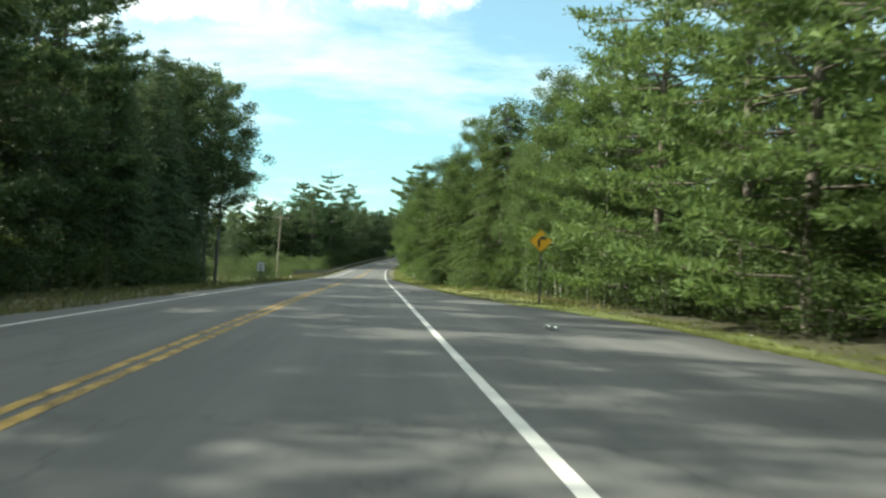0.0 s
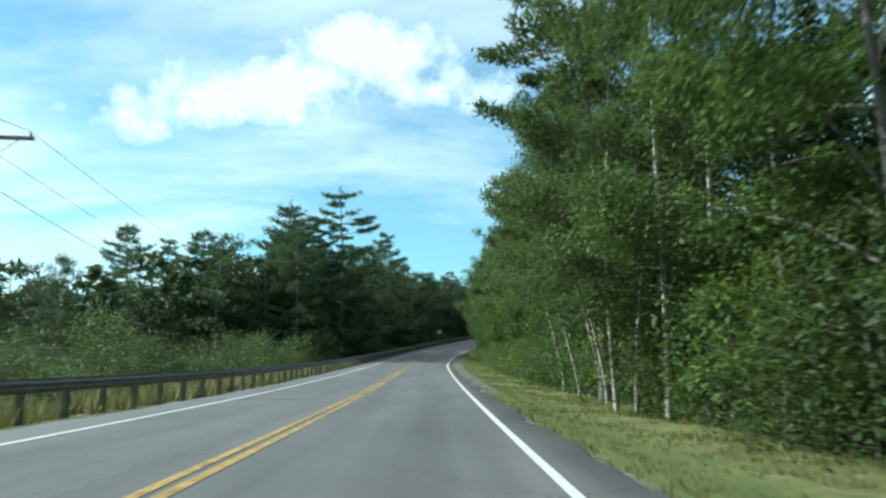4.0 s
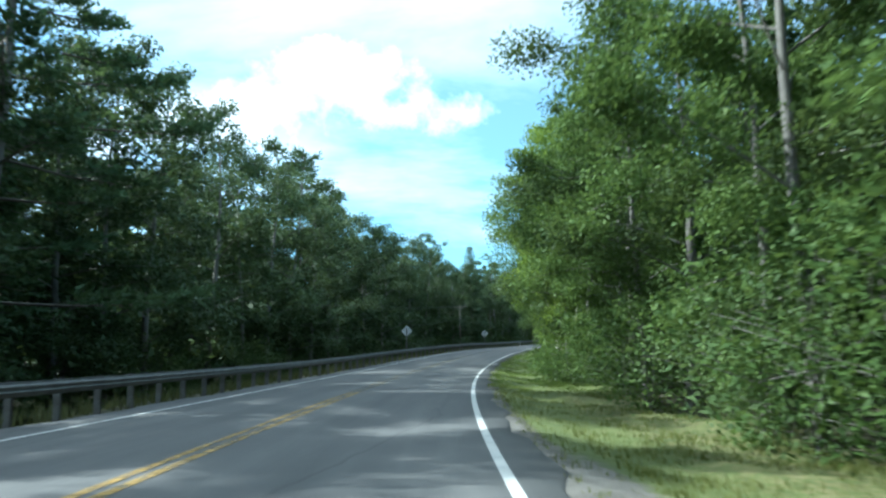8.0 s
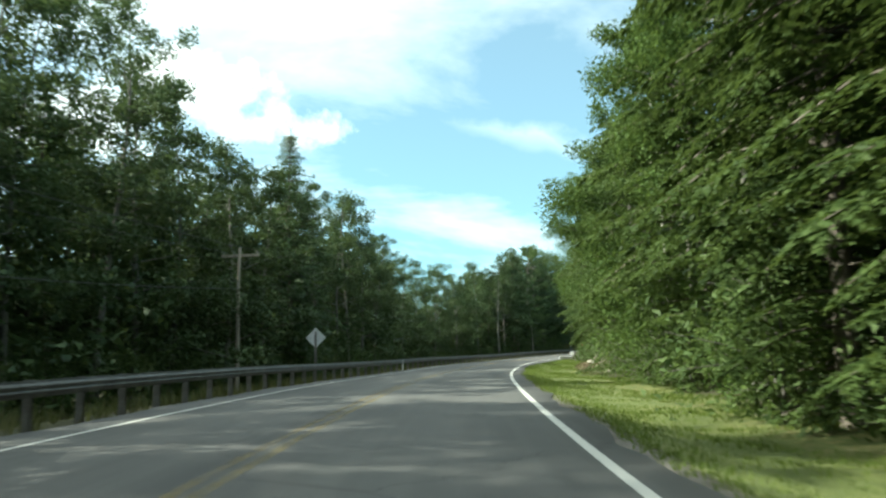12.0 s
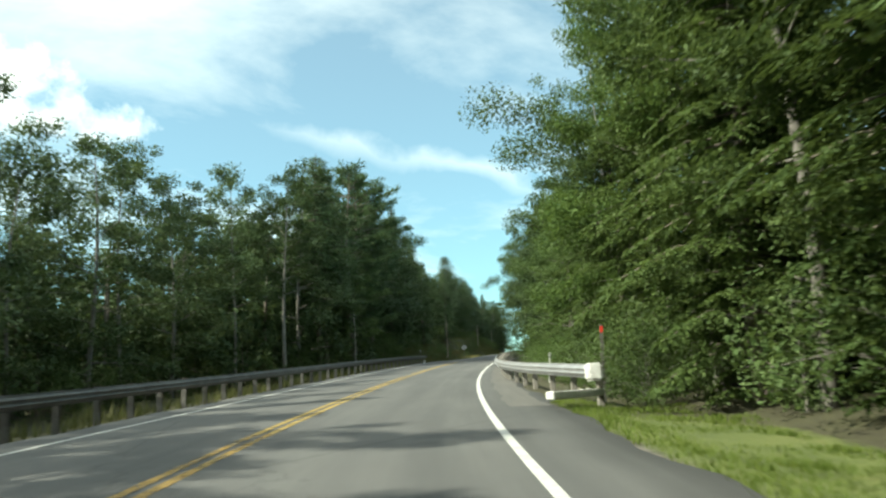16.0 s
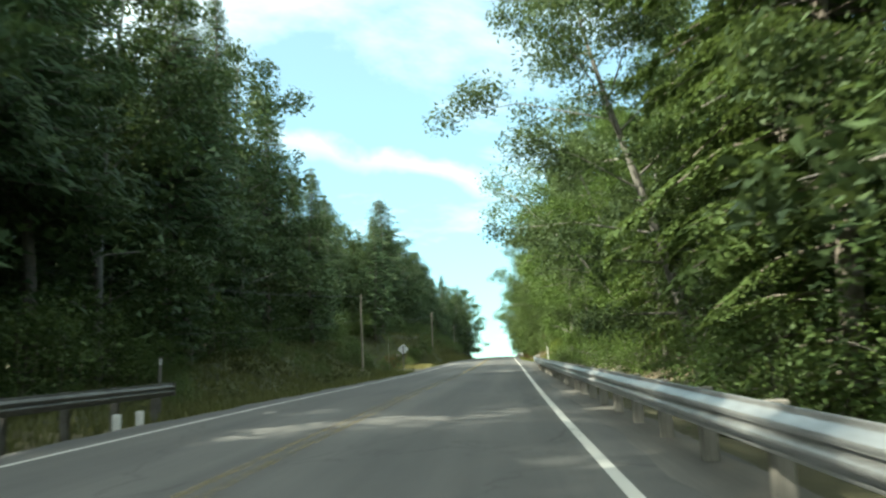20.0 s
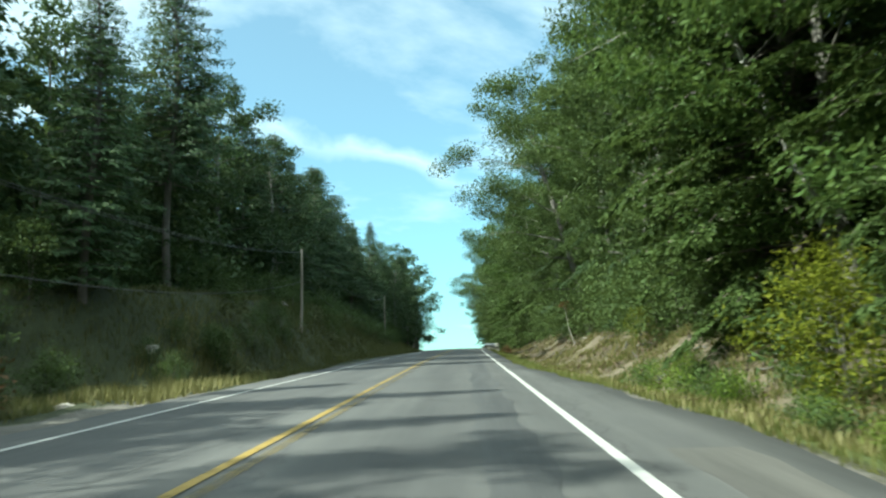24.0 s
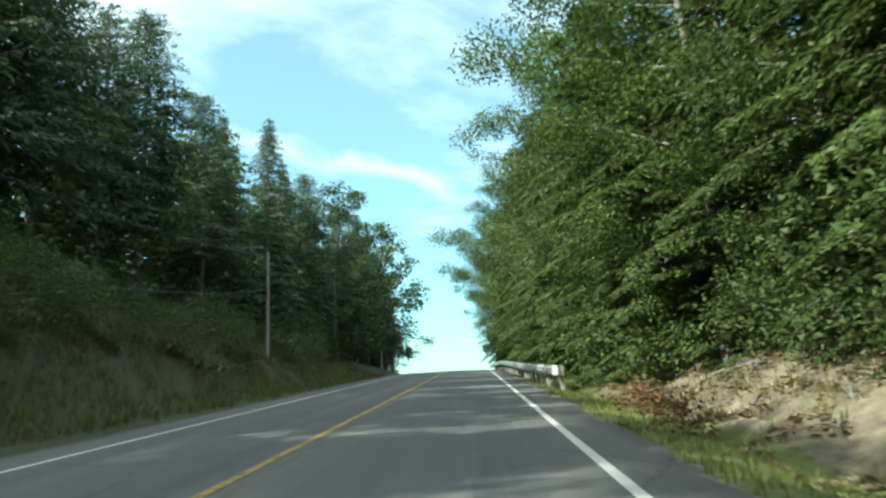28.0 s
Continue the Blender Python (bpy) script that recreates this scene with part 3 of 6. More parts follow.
# ---- ground, one sheet to the horizon ----
def build_ground():
    S = np.arange(-90, 780.1, 2.5)
    U = np.r_[-220, -160, -120, -95, -75, -60, -48, -38, -30, -25, -21, -18, np.arange(-16, -3.9, 0.6), -2, 0, 2, np.arange(4.0, 16.1, 0.6), 18, 21, 25, 30, 38, 48, 60, 75, 95, 120, 160, 220]
    SS, UU = np.meshgrid(S, U, indexing="ij")
    P = on_ground(SS, UU)
    r, c = SS.shape
    i = np.arange(r * c).reshape(r, c)
    F = np.stack([i[:-1, :-1], i[:-1, 1:], i[1:, 1:], i[1:, :-1]], -1).reshape(-1, 4)
    loop = np.r_[i[0, :-1], i[:-1, -1], i[-1, :0:-1], i[:0:-1, 0]]
    V = P.reshape(-1, 3)
    mid = V.mean(0)
    out_ = V[loop] - mid
    out_[:, 2] = 0
    ring = mid + out_ / np.linalg.norm(out_, axis=1)[:, None] * 4000
    ring[:, 2] = -6
    k = len(V) + np.arange(len(loop))
    F = np.r_[F, np.stack([loop, k, np.roll(k, -1), np.roll(loop, -1)], -1)]
    me = quick_mesh("ground", np.r_[V, ring], F, True)
    s, u = SS.ravel(), UU.ravel()
    right, left = u - pave_r(s), pave_l(s) - u
    verge_r = ease((bank_r0(s) + 1.0 - u) / 1.5)
    verge_l = ease((u - bank_l1(s) - 0.5) / 2.0)
    open_l = ease((s - 70) / 20) * ease((185 - s) / 20) * (u < 0) * ease((u + 55) / 12)
    cut = ease((s - 440) / 12) * ease((535 - s) / 10) * (u > 0) * ease((u - bank_r0(s)) / 0.6) * ease((bank_r1(s) + 2 - u) / 2)
    rocky = ease((s - 278) / 8) * ease((322 - s) / 6) * (u > 0) * ease((u - bank_r0(s)) / 0.8) * ease((bank_r1(s) + 1.5 - u) / 2)
    soil_bank = ease((s - 392) / 6) * ease((436 - s) / 6) * (u > 0) * ease((u - bank_r0(s)) / 0.6) * ease((bank_r1(s) + 2 - u) / 2)
    masks = {
        "grass": np.where(u > 0, verge_r * (right > 0.2) * (1 - 0.85 * ease((s - 322) / 6) * ease((446 - s) / 6)), np.maximum(verge_l * (left > 0.3) * np.where(s > 395, 0.22, 0.36), open_l * 0.46)),
        "straw": np.where(u > 0, 0.46 * ease((s - 28) / 8) * ease((80 - s) / 10) * verge_r + 0.42 * ease((s - 200) / 10) * ease((330 - s) / 10) * verge_r * ease((right - 1.6) / 1.2) + 0.44 * ease((s - 70) / 25) * ease((205 - s) / 15) * verge_r * ease((right - 1.0) / 1.2), np.where(s > 395, 0.12, 0.46) * verge_l * ease((left - 1.0) / 1.5)),
        "scrub": (u < 0) * ease((s - 392) / 8) * (left > 0.4) * ease((u - bank_l1(s) + 4.0) / 2.0) * 0.8,
        "litter": np.maximum.reduce([cut, rocky * 0.85, soil_bank * 0.8]),
        # gravel cut back at 320-450 so dark floor colour stands in for rail shade
        "gravel": np.maximum.reduce([ease((np.where((s > 320) & (s < 450), 0.35, 0.55 + 1.1 * ease((s - 112) / 15) * ease((182 - s) / 12)) - right) / 0.5) * (u > 0) * ease((s - 30) / 10) * 0.75, ease((s + 60) / 20) * ease((60 - s) / 14) * (u > 0) * ease((pave_r(s) + 1.3 - u) / 1.0) * 0.95,
                                     ease((np.where(s > 395, 0.5, 1.2) - left) / 0.6) * (u < 0) * 0.85, ease((s - 443) / 4) * ease((466 - s) / 6) * (u < 0) * ease((u + 8.0) / 1.2)]),
    }
    for name, v in masks.items():
        a_ = me.attributes.new(name, "FLOAT", "POINT")
        a_.data.foreach_set("value", np.r_[v, np.zeros(len(ring))].astype(np.float32))
    tagged(part("ground", me, SOIL), "grassy verge, gravel shoulder and brown forest floor", "ground", kind="structure")


def strip(name, mat, s0, s1, ua, ub, up=0.0, step=2.0, cols=2, skirt=False, crown=True):
    """A band along the road between the sides ua and ub (numbers or tables)."""
    S = np.r_[np.arange(s0, s1, step), s1]
    ua, ub = (ua(S) if callable(ua) else np.full(len(S), ua)), (ub(S) if callable(ub) else np.full(len(S), ub))
    w = np.linspace(0, 1, cols)
    U = ua[:, None] * (1 - w) + ub[:, None] * w
    Z = up - 0.015 * np.abs(U)
    SS = np.repeat(S[:, None], cols, 1)
    if skirt:
        U = np.c_[U[:, :1] - 0.10, U, U[:, -1:] + 0.10]; Z = np.c_[Z[:, :1] - 0.12, Z, Z[:, -1:] - 0.12]; SS = np.c_[SS[:, :1], SS, SS[:, -1:]]
    me, F = grid_mesh(name, at(SS, U, Z))
    uv = me.uv_layers.new(name="uv")
    co = np.stack([U.ravel(), SS.ravel()], -1)[F.ravel()]
    uv.data.foreach_set("uv", co.astype(np.float32).ravel())
    return part(name, me, mat)


def build_road():
    jag_r = lambda s: pave_r(s) + 0.10 * np.sin(s * 0.9) + 0.07 * np.sin(s * 2.3 + 1)
    jag_l = lambda s: pave_l(s) - 0.10 * np.sin(s * 0.8 + 2) - 0.07 * np.sin(s * 2.1)
    tagged(strip("road", ASPHALT, -88, 770, jag_l, jag_r, 0.0, 1.0, 13, True), "worn grey two-lane asphalt road with cracks", "road", kind="structure")
    for name, mat, u, w, label in (("edge_line", LINE_WHITE, HALF, 0.12, "worn white edge line along the asphalt"), ("edge_line", LINE_WHITE, -HALF, 0.12, "worn white edge line along the asphalt"),
                                   ("centre_line", LINE_YELLOW, -0.11, 0.12, "yellow centre line with light wear"), ("centre_line", LINE_YELLOW, 0.11, 0.12, "yellow centre line with light wear"), ("asphalt_patch", SEAL, 2.5, 0.62, "dark sealed patch along the wheel track"), ("shoulder", SHOULDER, 4.3, 0.75, "darker asphalt shoulder inside the guardrail")):
        if mat in (SEAL, SHOULDER):
            ragged = lambda s, w=w, u=u, k=1.0: u + k * (w / 2 + 0.05 * np.sin(s * 1.1 + k) + 0.04 * np.sin(s * 2.7))
            s0, s1 = (436, 512) if mat is SEAL else (326, 446)
            tagged(strip(name, mat, s0, s1, lambda s: ragged(s, k=-1.0), lambda s: ragged(s, k=1.0), 0.004, 0.8, 2), label, "road surface", kind="structure")
            continue
        s0, s1 = (322, 376) if mat is LINE_YELLOW else (-88, 765)
        tagged(strip(name, mat, s0, s1, u - w / 2, u + w / 2, 0.005, 2.0, 2), label, "road marking", kind="structure")
    for mat, s0, s1, u, label in ((LINE_WORN, -88, 190, -0.11, "worn yellow centre line"), (LINE_WORN, -88, 190, 0.11, "worn yellow centre line"),
                                  (LINE_GHOST, 190, 290, -0.11, "almost vanished yellow centre line"), (LINE_GHOST, 190, 290, 0.11, "almost vanished yellow centre line"),
                                  (LINE_FADED, 290, 306, -0.11, "badly faded yellow centre line"), (LINE_FADED, 290, 306, 0.11, "badly faded yellow centre line"),
                                  (LINE_WORN, 306, 322, -0.11, "worn yellow centre line"), (LINE_WORN, 306, 322, 0.11, "worn yellow centre line"),
                                  (LINE_GHOST, 376, 765, 0.11, "almost vanished yellow centre line"), (LINE_GHOST, 376, 424, -0.11, "almost vanished yellow centre line"), (LINE_YELLOW, 424, 765, -0.11, "yellow centre line with light wear")):
        tagged(strip("centre_line", mat, s0, s1, u - 0.06, u + 0.06, 0.005, 2.0, 2), label, "road marking", kind="structure")


# ---- guard rails ----
def w_beam(s0, s1, u):
    """One panel of corrugated rail between two stations."""
    prof = np.array([(-0.155, 0.012), (-0.13, 0.0), (-0.105, 0.0), (-0.07, 0.078), (-0.035, 0.078), (0.0, 0.012), (0.035, 0.078), (0.07, 0.078), (0.105, 0.0), (0.13, 0.0), (0.155, 0.012)])
    side = 1 if u(s0) < 0 else -1
    S = np.linspace(s0, s1, 4)
    P = [at(np.full(len(prof), s), u(s) + side * prof[:, 1], 0.50 + prof[:, 0]) for s in S]
    Q = [at(np.full(len(prof), s), u(s) + side * (prof[:, 1] - 0.006), 0.50 + prof[:, 0]) for s in S[::-1]]
    P = np.array(P); Q = np.array(Q)
    full = np.concatenate([P, P[:, ::-1] - 0], 1)
    n = len(prof)
    for a_, b_ in zip(range(4), range(3, -1, -1)):
        full[a_, n:] = Q[b_][::-1]
    i = np.arange(full.shape[0] * 2 * n).reshape(full.shape[0], 2 * n)
    j = np.roll(i, -1, 1)
    F = np.stack([i[:-1], j[:-1], j[1:], i[1:]], -1).reshape(-1, 4)
    return quick_mesh("rail_panel", full.reshape(-1, 3), F)


def post_mesh(kind):
    bm = bmesh.new()
    if kind == "wood":
        box(bm, -0.07, 0.07, -0.065, 0.065, -0.9, 0.61)
        bmesh.ops.bevel(bm, geom=bm.edges[:], offset=0.012, segments=1, affect="EDGES")
    else:
        box(bm, -0.075, 0.075, -0.05, -0.042, -0.9, 0.66)
        box(bm, -0.075, 0.075, 0.042, 0.05, -0.9, 0.66)
        box(bm, -0.004, 0.004, -0.042, 0.042, -0.9, 0.66)
    me = bpy.data.meshes.new("post"); bm.to_mesh(me); bm.free()
    return me


def block_mesh():
    bm = bmesh.new()
    box(bm, -0.07, 0.07, -0.06, 0.06, 0.34, 0.60)
    bmesh.ops.bevel(bm, geom=bm.edges[:], offset=0.01, segments=1, affect="EDGES")
    me = bpy.data.meshes.new("block"); bm.to_mesh(me); bm.free()
    return me


def guard_rail(s0, s1, u, post_kind, rail_mat, label, cap0="plain", cap1="plain"):
    top = empty("guardrail", Matrix(), label, "guardrail", "roadside guardrails")
    pm, bk = post_mesh(post_kind), block_mesh()
    pm.materials.append(WOOD_POST if post_kind == "wood" else GALV_DULL); bk.materials.append(WOOD_POST)
    side = 1 if u(s0) < 0 else -1
    rng = np.random.default_rng(int(s0))
    s, n = s0, 0
    while s < s1 - 0.5:
        e = min(s + 3.81, s1)
        part("rail_panel", w_beam(s - (0.05 if n else 0), e + 0.04, u), rail_mat, top)
        for q in (s + 0.2, s + 2.1):
            if q < s1:
                p, z = at(q, u(q) - side * 0.27)[:], float(lift(q, u(q) - side * 0.27))
                m = Matrix.Translation(Vector((*p[:2], at(q, u(q))[2]))) @ Euler((rng.normal(0, 0.012), rng.normal(0, 0.012), heading(q))).to_matrix().to_4x4()
                ob = part("post", pm, None, top); ob.matrix_world = m
                p = at(q, u(q) - side * 0.11)
                ob = part("blockout", bk, None, top); ob.matrix_world = Matrix.Translation(p) @ Euler((0, 0, heading(q))).to_matrix().to_4x4()
        s, n = e, n + 1
    for which, q, way in ((cap0, s0, -1), (cap1, s1, 1)):
        if which == "flare":
            bm = bmesh.new()      # rounded buffer end
            ring = [(0.0, -0.16), (0.10, -0.16), (0.17, -0.10), (0.20, 0.0), (0.17, 0.10), (0.10, 0.16), (0.0, 0.16)]
            lo, hi = [], []
            for a_, b_ in ring:
                p = at(q + way * a_ * 1.4, u(q) - side * (0.08 + b_ * 0.9))
                lo.append(bm.verts.new(p + [0, 0, 0.34])); hi.append(bm.verts.new(p + [0, 0, 0.66]))
            for k in range(len(ring) - 1):
                bm.faces.new((lo[k], lo[k + 1], hi[k + 1], hi[k]))
            bmesh.ops.solidify(bm, geom=bm.faces[:], thickness=0.01)
            part("end_piece", bm, PAINT_WHITE if rail_mat is GALV else rail_mat, top, "rounded steel end piece")
        elif which == "terminal":
            bm = bmesh.new()
            vs = box(bm, -0.16, 0.16, -0.36, 0.36, 0.30, 0.68)
            bmesh.ops.bevel(bm, geom=bm.edges[:], offset=0.05, segments=2, affect="EDGES")
            for v in bm.verts:
                v.co.x *= 0.75 if v.co.y > 0 else 1.0
            ob = part("impact_head", bm, PAINT_WHITE, top, "white steel impact head")
            ob.matrix_world = Matrix.Translation(at(q - 0.4, u(q))) @ Euler((0, 0, heading(q))).to_matrix().to_4x4()
            bm = bmesh.new()
            box(bm, -0.09, 0.09, -2.8, 0.2, 0.0, 0.16)
            bmesh.ops.bevel(bm, geom=bm.edges[:], offset=0.02, segments=1, affect="EDGES")
            ob = part("ground_strut", bm, PAINT_WHITE, top, "pale ground strut")
            ob.matrix_world = Matrix.Translation(at(q, u(q) + 0.15, -0.05)) @ Euler((0, 0, heading(q) - 0.5)).to_matrix().to_4x4()
    return top


# ---- signs, poles, delineators ----
def sign_post(h, parent):
    bm = bmesh.new()
    for x0, x1, y0, y1 in ((-0.035, 0.035, 0.02, 0.026), (-0.04, -0.034, -0.006, 0.026), (0.034, 0.04, -0.006, 0.026), (-0.055, -0.034, -0.012, -0.006), (0.034, 0.055, -0.012, -0.006)):
        box(bm, x0, x1, y0, y1, -0.4, h)
    part("post", bm, GALV_DULL, parent, "steel channel post")


def plate(pts, t=0.006, y=0.0):
    bm = bmesh.new()
    f = bm.faces.new([bm.verts.new((x, y, z)) for x, z in pts])
    r = bmesh.ops.extrude_face_region(bm, geom=[f])
    bmesh.ops.translate(bm, vec=(0, t, 0), verts=[v for v in r["geom"] if isinstance(v, bmesh.types.BMVert)])
    bmesh.ops.recalc_face_normals(bm, faces=bm.faces[:])
    return bm


def diamond(c, half, r=0.06):
    pts = []
    for k in range(4):
        for w in (-0.5, 0, 0.5):
            a_ = k * math.pi / 2 + w * math.pi / 2 * 0.9
            cx, cz = math.cos(k * math.pi / 2) * (half - r * 1.414), math.sin(k * math.pi / 2) * (half - r * 1.414)
            pts.append((cx + r * math.cos(a_), c + cz + r * math.sin(a_)))
    return pts


def curve_sign(s, u):
    top = empty("curve_sign", Matrix.Translation(Vector(on_ground(s, u))) @ Euler((0, 0, heading(s) - 0.02)).to_matrix().to_4x4(),
                "yellow diamond warning sign with black curve arrow", "road sign")
    sign_post(3.2, top)
    c = 2.95
    panel = part("panel", plate(diamond(c, 0.54), 0.004, -0.022), SIGN_YELLOW, top, "yellow diamond panel")
    part("border", plate(diamond(c, 0.515), 0.001, -0.0235), SIGN_BLACK, panel, "thin black border")
    part("face", plate(diamond(c, 0.495), 0.001, -0.025), SIGN_YELLOW, panel)
    arrow = [(-0.16, -0.25), (-0.05, -0.25), (-0.05, -0.02), (-0.01, 0.06), (0.05, 0.10), (0.09, 0.11), (0.09, 0.03), (0.27, 0.165), (0.09, 0.30), (0.09, 0.215), (0.0, 0.20), (-0.10, 0.13), (-0.16, 0.0)]
    part("arrow", plate([(x, z + c - 0.02) for x, z in arrow], 0.001, -0.0275), SIGN_BLACK, panel, "black right-curve arrow")


def sign_back(s, u, c, half, turn=0.0, shape="diamond", post_mat=None):
    top = empty("road_sign", Matrix.Translation(Vector(on_ground(s, u))) @ Euler((0, 0, heading(s) + turn)).to_matrix().to_4x4(),
                "bare aluminium back of a " + ("diamond" if shape == "diamond" else "rectangular") + " road sign on a post", "road sign")
    sign_post(c + half * 0.6, top)
    pts = diamond(c, half) if shape == "diamond" else [(-half * 0.8, c - half), (half * 0.8, c - half), (half * 0.8, c + half), (-half * 0.8, c + half)]
    panel = part("panel", plate(pts, 0.005, 0.03), SIGN_BACK, top, "grey aluminium back of the panel")
    part("face", plate(pts, 0.001, 0.036), SIGN_YELLOW if shape == "diamond" else PAINT_WHITE, panel)
    for z in (c - half * 0.45, c + half * 0.45):
        bm = bmesh.new()
        bmesh.ops.create_cone(bm, segments=8, radius1=0.014, radius2=0.014, depth=0.016, cap_ends=True, matrix=Matrix.Translation((0, 0.018, z)) @ Matrix.Rotation(math.pi / 2, 4, "X"))
        part("bolt", bm, GALV, panel)


def delineator(s, u, h=1.15, mat=None, tip=None, lean=0.02, label="slim white roadside delineator post"):
    top = empty("delineator", Matrix.Translation(Vector(on_ground(s, u))) @ Euler((lean, lean, heading(s))).to_matrix().to_4x4(), label, "marker post", "roadside marker posts")
    bm = bmesh.new()
    box(bm, -0.045, 0.045, -0.008, 0.008, -0.3, h)
    bmesh.ops.bevel(bm, geom=bm.edges[:], offset=0.004, segments=1, affect="EDGES")
    stake = part("stake", bm, mat or PAINT_WHITE, top)
    bm = bmesh.new()
    box(bm, -0.04, 0.04, -0.013, -0.009, h - 0.2, h - 0.04)
    part("reflector", bm, tip or GALV, stake, "small reflector plate")


def stub(s, u, h, w=0.11):
    bm = bmesh.new()
    box(bm, -w, w, -w * 0.8, w * 0.8, -0.3, h)
    bmesh.ops.bevel(bm, geom=bm.edges[:], offset=0.02, segments=1, affect="EDGES")
    ob = tagged(part("marker_stub", bm, PAINT_WHITE), "short white painted marker stub beside the guardrail", "marker post", "white marker stubs")
    ob.matrix_world = Matrix.Translation(Vector(on_ground(s, u))) @ Euler((0.05, 0, heading(s))).to_matrix().to_4x4()


POLES = []


def utility_pole(s, u, h, arm=1.2, lean=(0.0, 0.0), r=0.14, base=None):
    p = Vector(on_ground(s, u))
    top = empty("utility_pole", Matrix.Translation(p) @ Euler((lean[0], lean[1], heading(s))).to_matrix().to_4x4(), "weathered wooden utility pole with a crossarm", "utility pole", "roadside utility poles")
    z = np.linspace(-0.6, h, 8)
    line = np.stack([0.02 * np.sin(z), 0 * z, z], -1)
    part("pole", tube_mesh("pole", [np.r_[line, [[0, 0, h + 0.01]]]], [np.r_[np.linspace(r, r * 0.62, 8), 0.005]], 10), WOOD_POLE, top)
    if arm:
        bm = bmesh.new()
        box(bm, -arm, arm, r * 0.62, r * 0.62 + 0.1, h - 0.42, h - 0.29)
        bmesh.ops.bevel(bm, geom=bm.edges[:], offset=0.012, segments=1, affect="EDGES")
        beam = part("crossarm", bm, WOOD_POLE, top)
        for x in (-arm * 0.9, -arm * 0.35, arm * 0.9):
            bm = bmesh.new()
            bmesh.ops.create_cone(bm, segments=8, radius1=0.05, radius2=0.025, depth=0.14, cap_ends=True, matrix=Matrix.Translation((x, r * 0.62 + 0.05, h - 0.22)))
            part("insulator", bm, GALV_DULL, beam, "small glazed insulator")
        for x in (-arm * 0.6, arm * 0.6):
            bm = bmesh.new()
            me = tube_mesh("brace", [[(x, r + 0.03, h - 0.4), (0, r * 0.8, h - 1.0)]], [0.014], 5)
            bm.free()
            part("brace", me, GALV_DULL, beam)
    bpy.context.view_layer.update()
    POLES.append((top.matrix_world.copy(), h, arm or 0.0))
    return top


def wires():
    for (m0, h0, a0), (m1, h1, a1) in zip(POLES[:-1], POLES[1:]):
        for k, sag in ((-0.9, 1.6), (0.9, 1.5), (None, 1.9)):
            z0, z1 = (h0 - 0.14, h1 - 0.14) if k is not None else (h0 - 1.9, h1 - 1.9)
            p, q = np.array(m0 @ Vector(((k or 0) * a0, 0.15, z0))), np.array(m1 @ Vector(((k or 0) * a1, 0.15, z1)))
            t = np.linspace(0, 1, 24)[:, None]
            L = p * (1 - t) + q * t
            L[:, 2] -= (sag * 4 * t * (1 - t))[:, 0] * min(1, np.linalg.norm(q - p) / 60)
            tagged(part("power_line", tube_mesh("power_line", [L], [0.010 if k is not None else 0.014], 4), CABLE), "thin dark power line hanging between utility poles", "power line", "overhead wires")


# ---- trees ----
def leaf_quads(C, size, rng, flat=0.5, hang=0.0, long=1.5):
    """Leaf-shaped quads at the places C. flat: how level they lie; hang: how far their tips droop."""
    n = len(C)
    nor = rng.normal(size=(n, 3)); nor[:, 2] = np.abs(nor[:, 2]) + flat * 2
    nor /= np.linalg.norm(nor, axis=1)[:, None]
    d = rng.normal(size=(n, 3)); d[:, 2] -= hang * 2
    d -= (d * nor).sum(1)[:, None] * nor
    d /= np.linalg.norm(d, axis=1)[:, None] + 1e-9
    w = np.cross(nor, d)
    s = size * rng.uniform(0.6, 1.35, n)[:, None]
    P = np.stack([C - d * s * long * 0.5, C + w * s * 0.5 - d * s * 0.08, C + d * s * long * 0.5 - nor * s * 0.12, C - w * s * 0.5 - d * s * 0.08], 1)
    return P.reshape(-1, 3), np.arange(4 * n).reshape(n, 4)


def leaf_tris(C, size, rng, flat=0.5, hang=0.0, long=1.3):
    """Small leaves, one triangle each."""
    n = len(C)
    nor = rng.normal(size=(n, 3)); nor[:, 2] = np.abs(nor[:, 2]) + flat * 2
    nor /= np.linalg.norm(nor, axis=1)[:, None]
    d = rng.normal(size=(n, 3)); d[:, 2] -= hang * 2
    d -= (d * nor).sum(1)[:, None] * nor
    d /= np.linalg.norm(d, axis=1)[:, None] + 1e-9
    w = np.cross(nor, d)
    s = size * rng.uniform(0.6, 1.4, n)[:, None]
    P = np.stack([C - d * s * long * 0.55 - w * s * 0.16, C + d * s * long * 0.05 + w * s * 0.52, C + d * s * long * 0.70 - w * s * 0.12], 1)
    return P.reshape(-1, 3), np.arange(3 * n).reshape(n, 3)


def blob(rng, c, r, n, squash=0.7):
    v = rng.normal(size=(n, 3)) * 0.70
    d = np.linalg.norm(v, axis=1)[:, None]
    v = v / np.maximum(d, 1e-6) * np.where(d > 1.4, 1.4 * rng.uniform(0.2, 1, (n, 1)), d) * r
    v[:, 2] *= squash
    return c + v


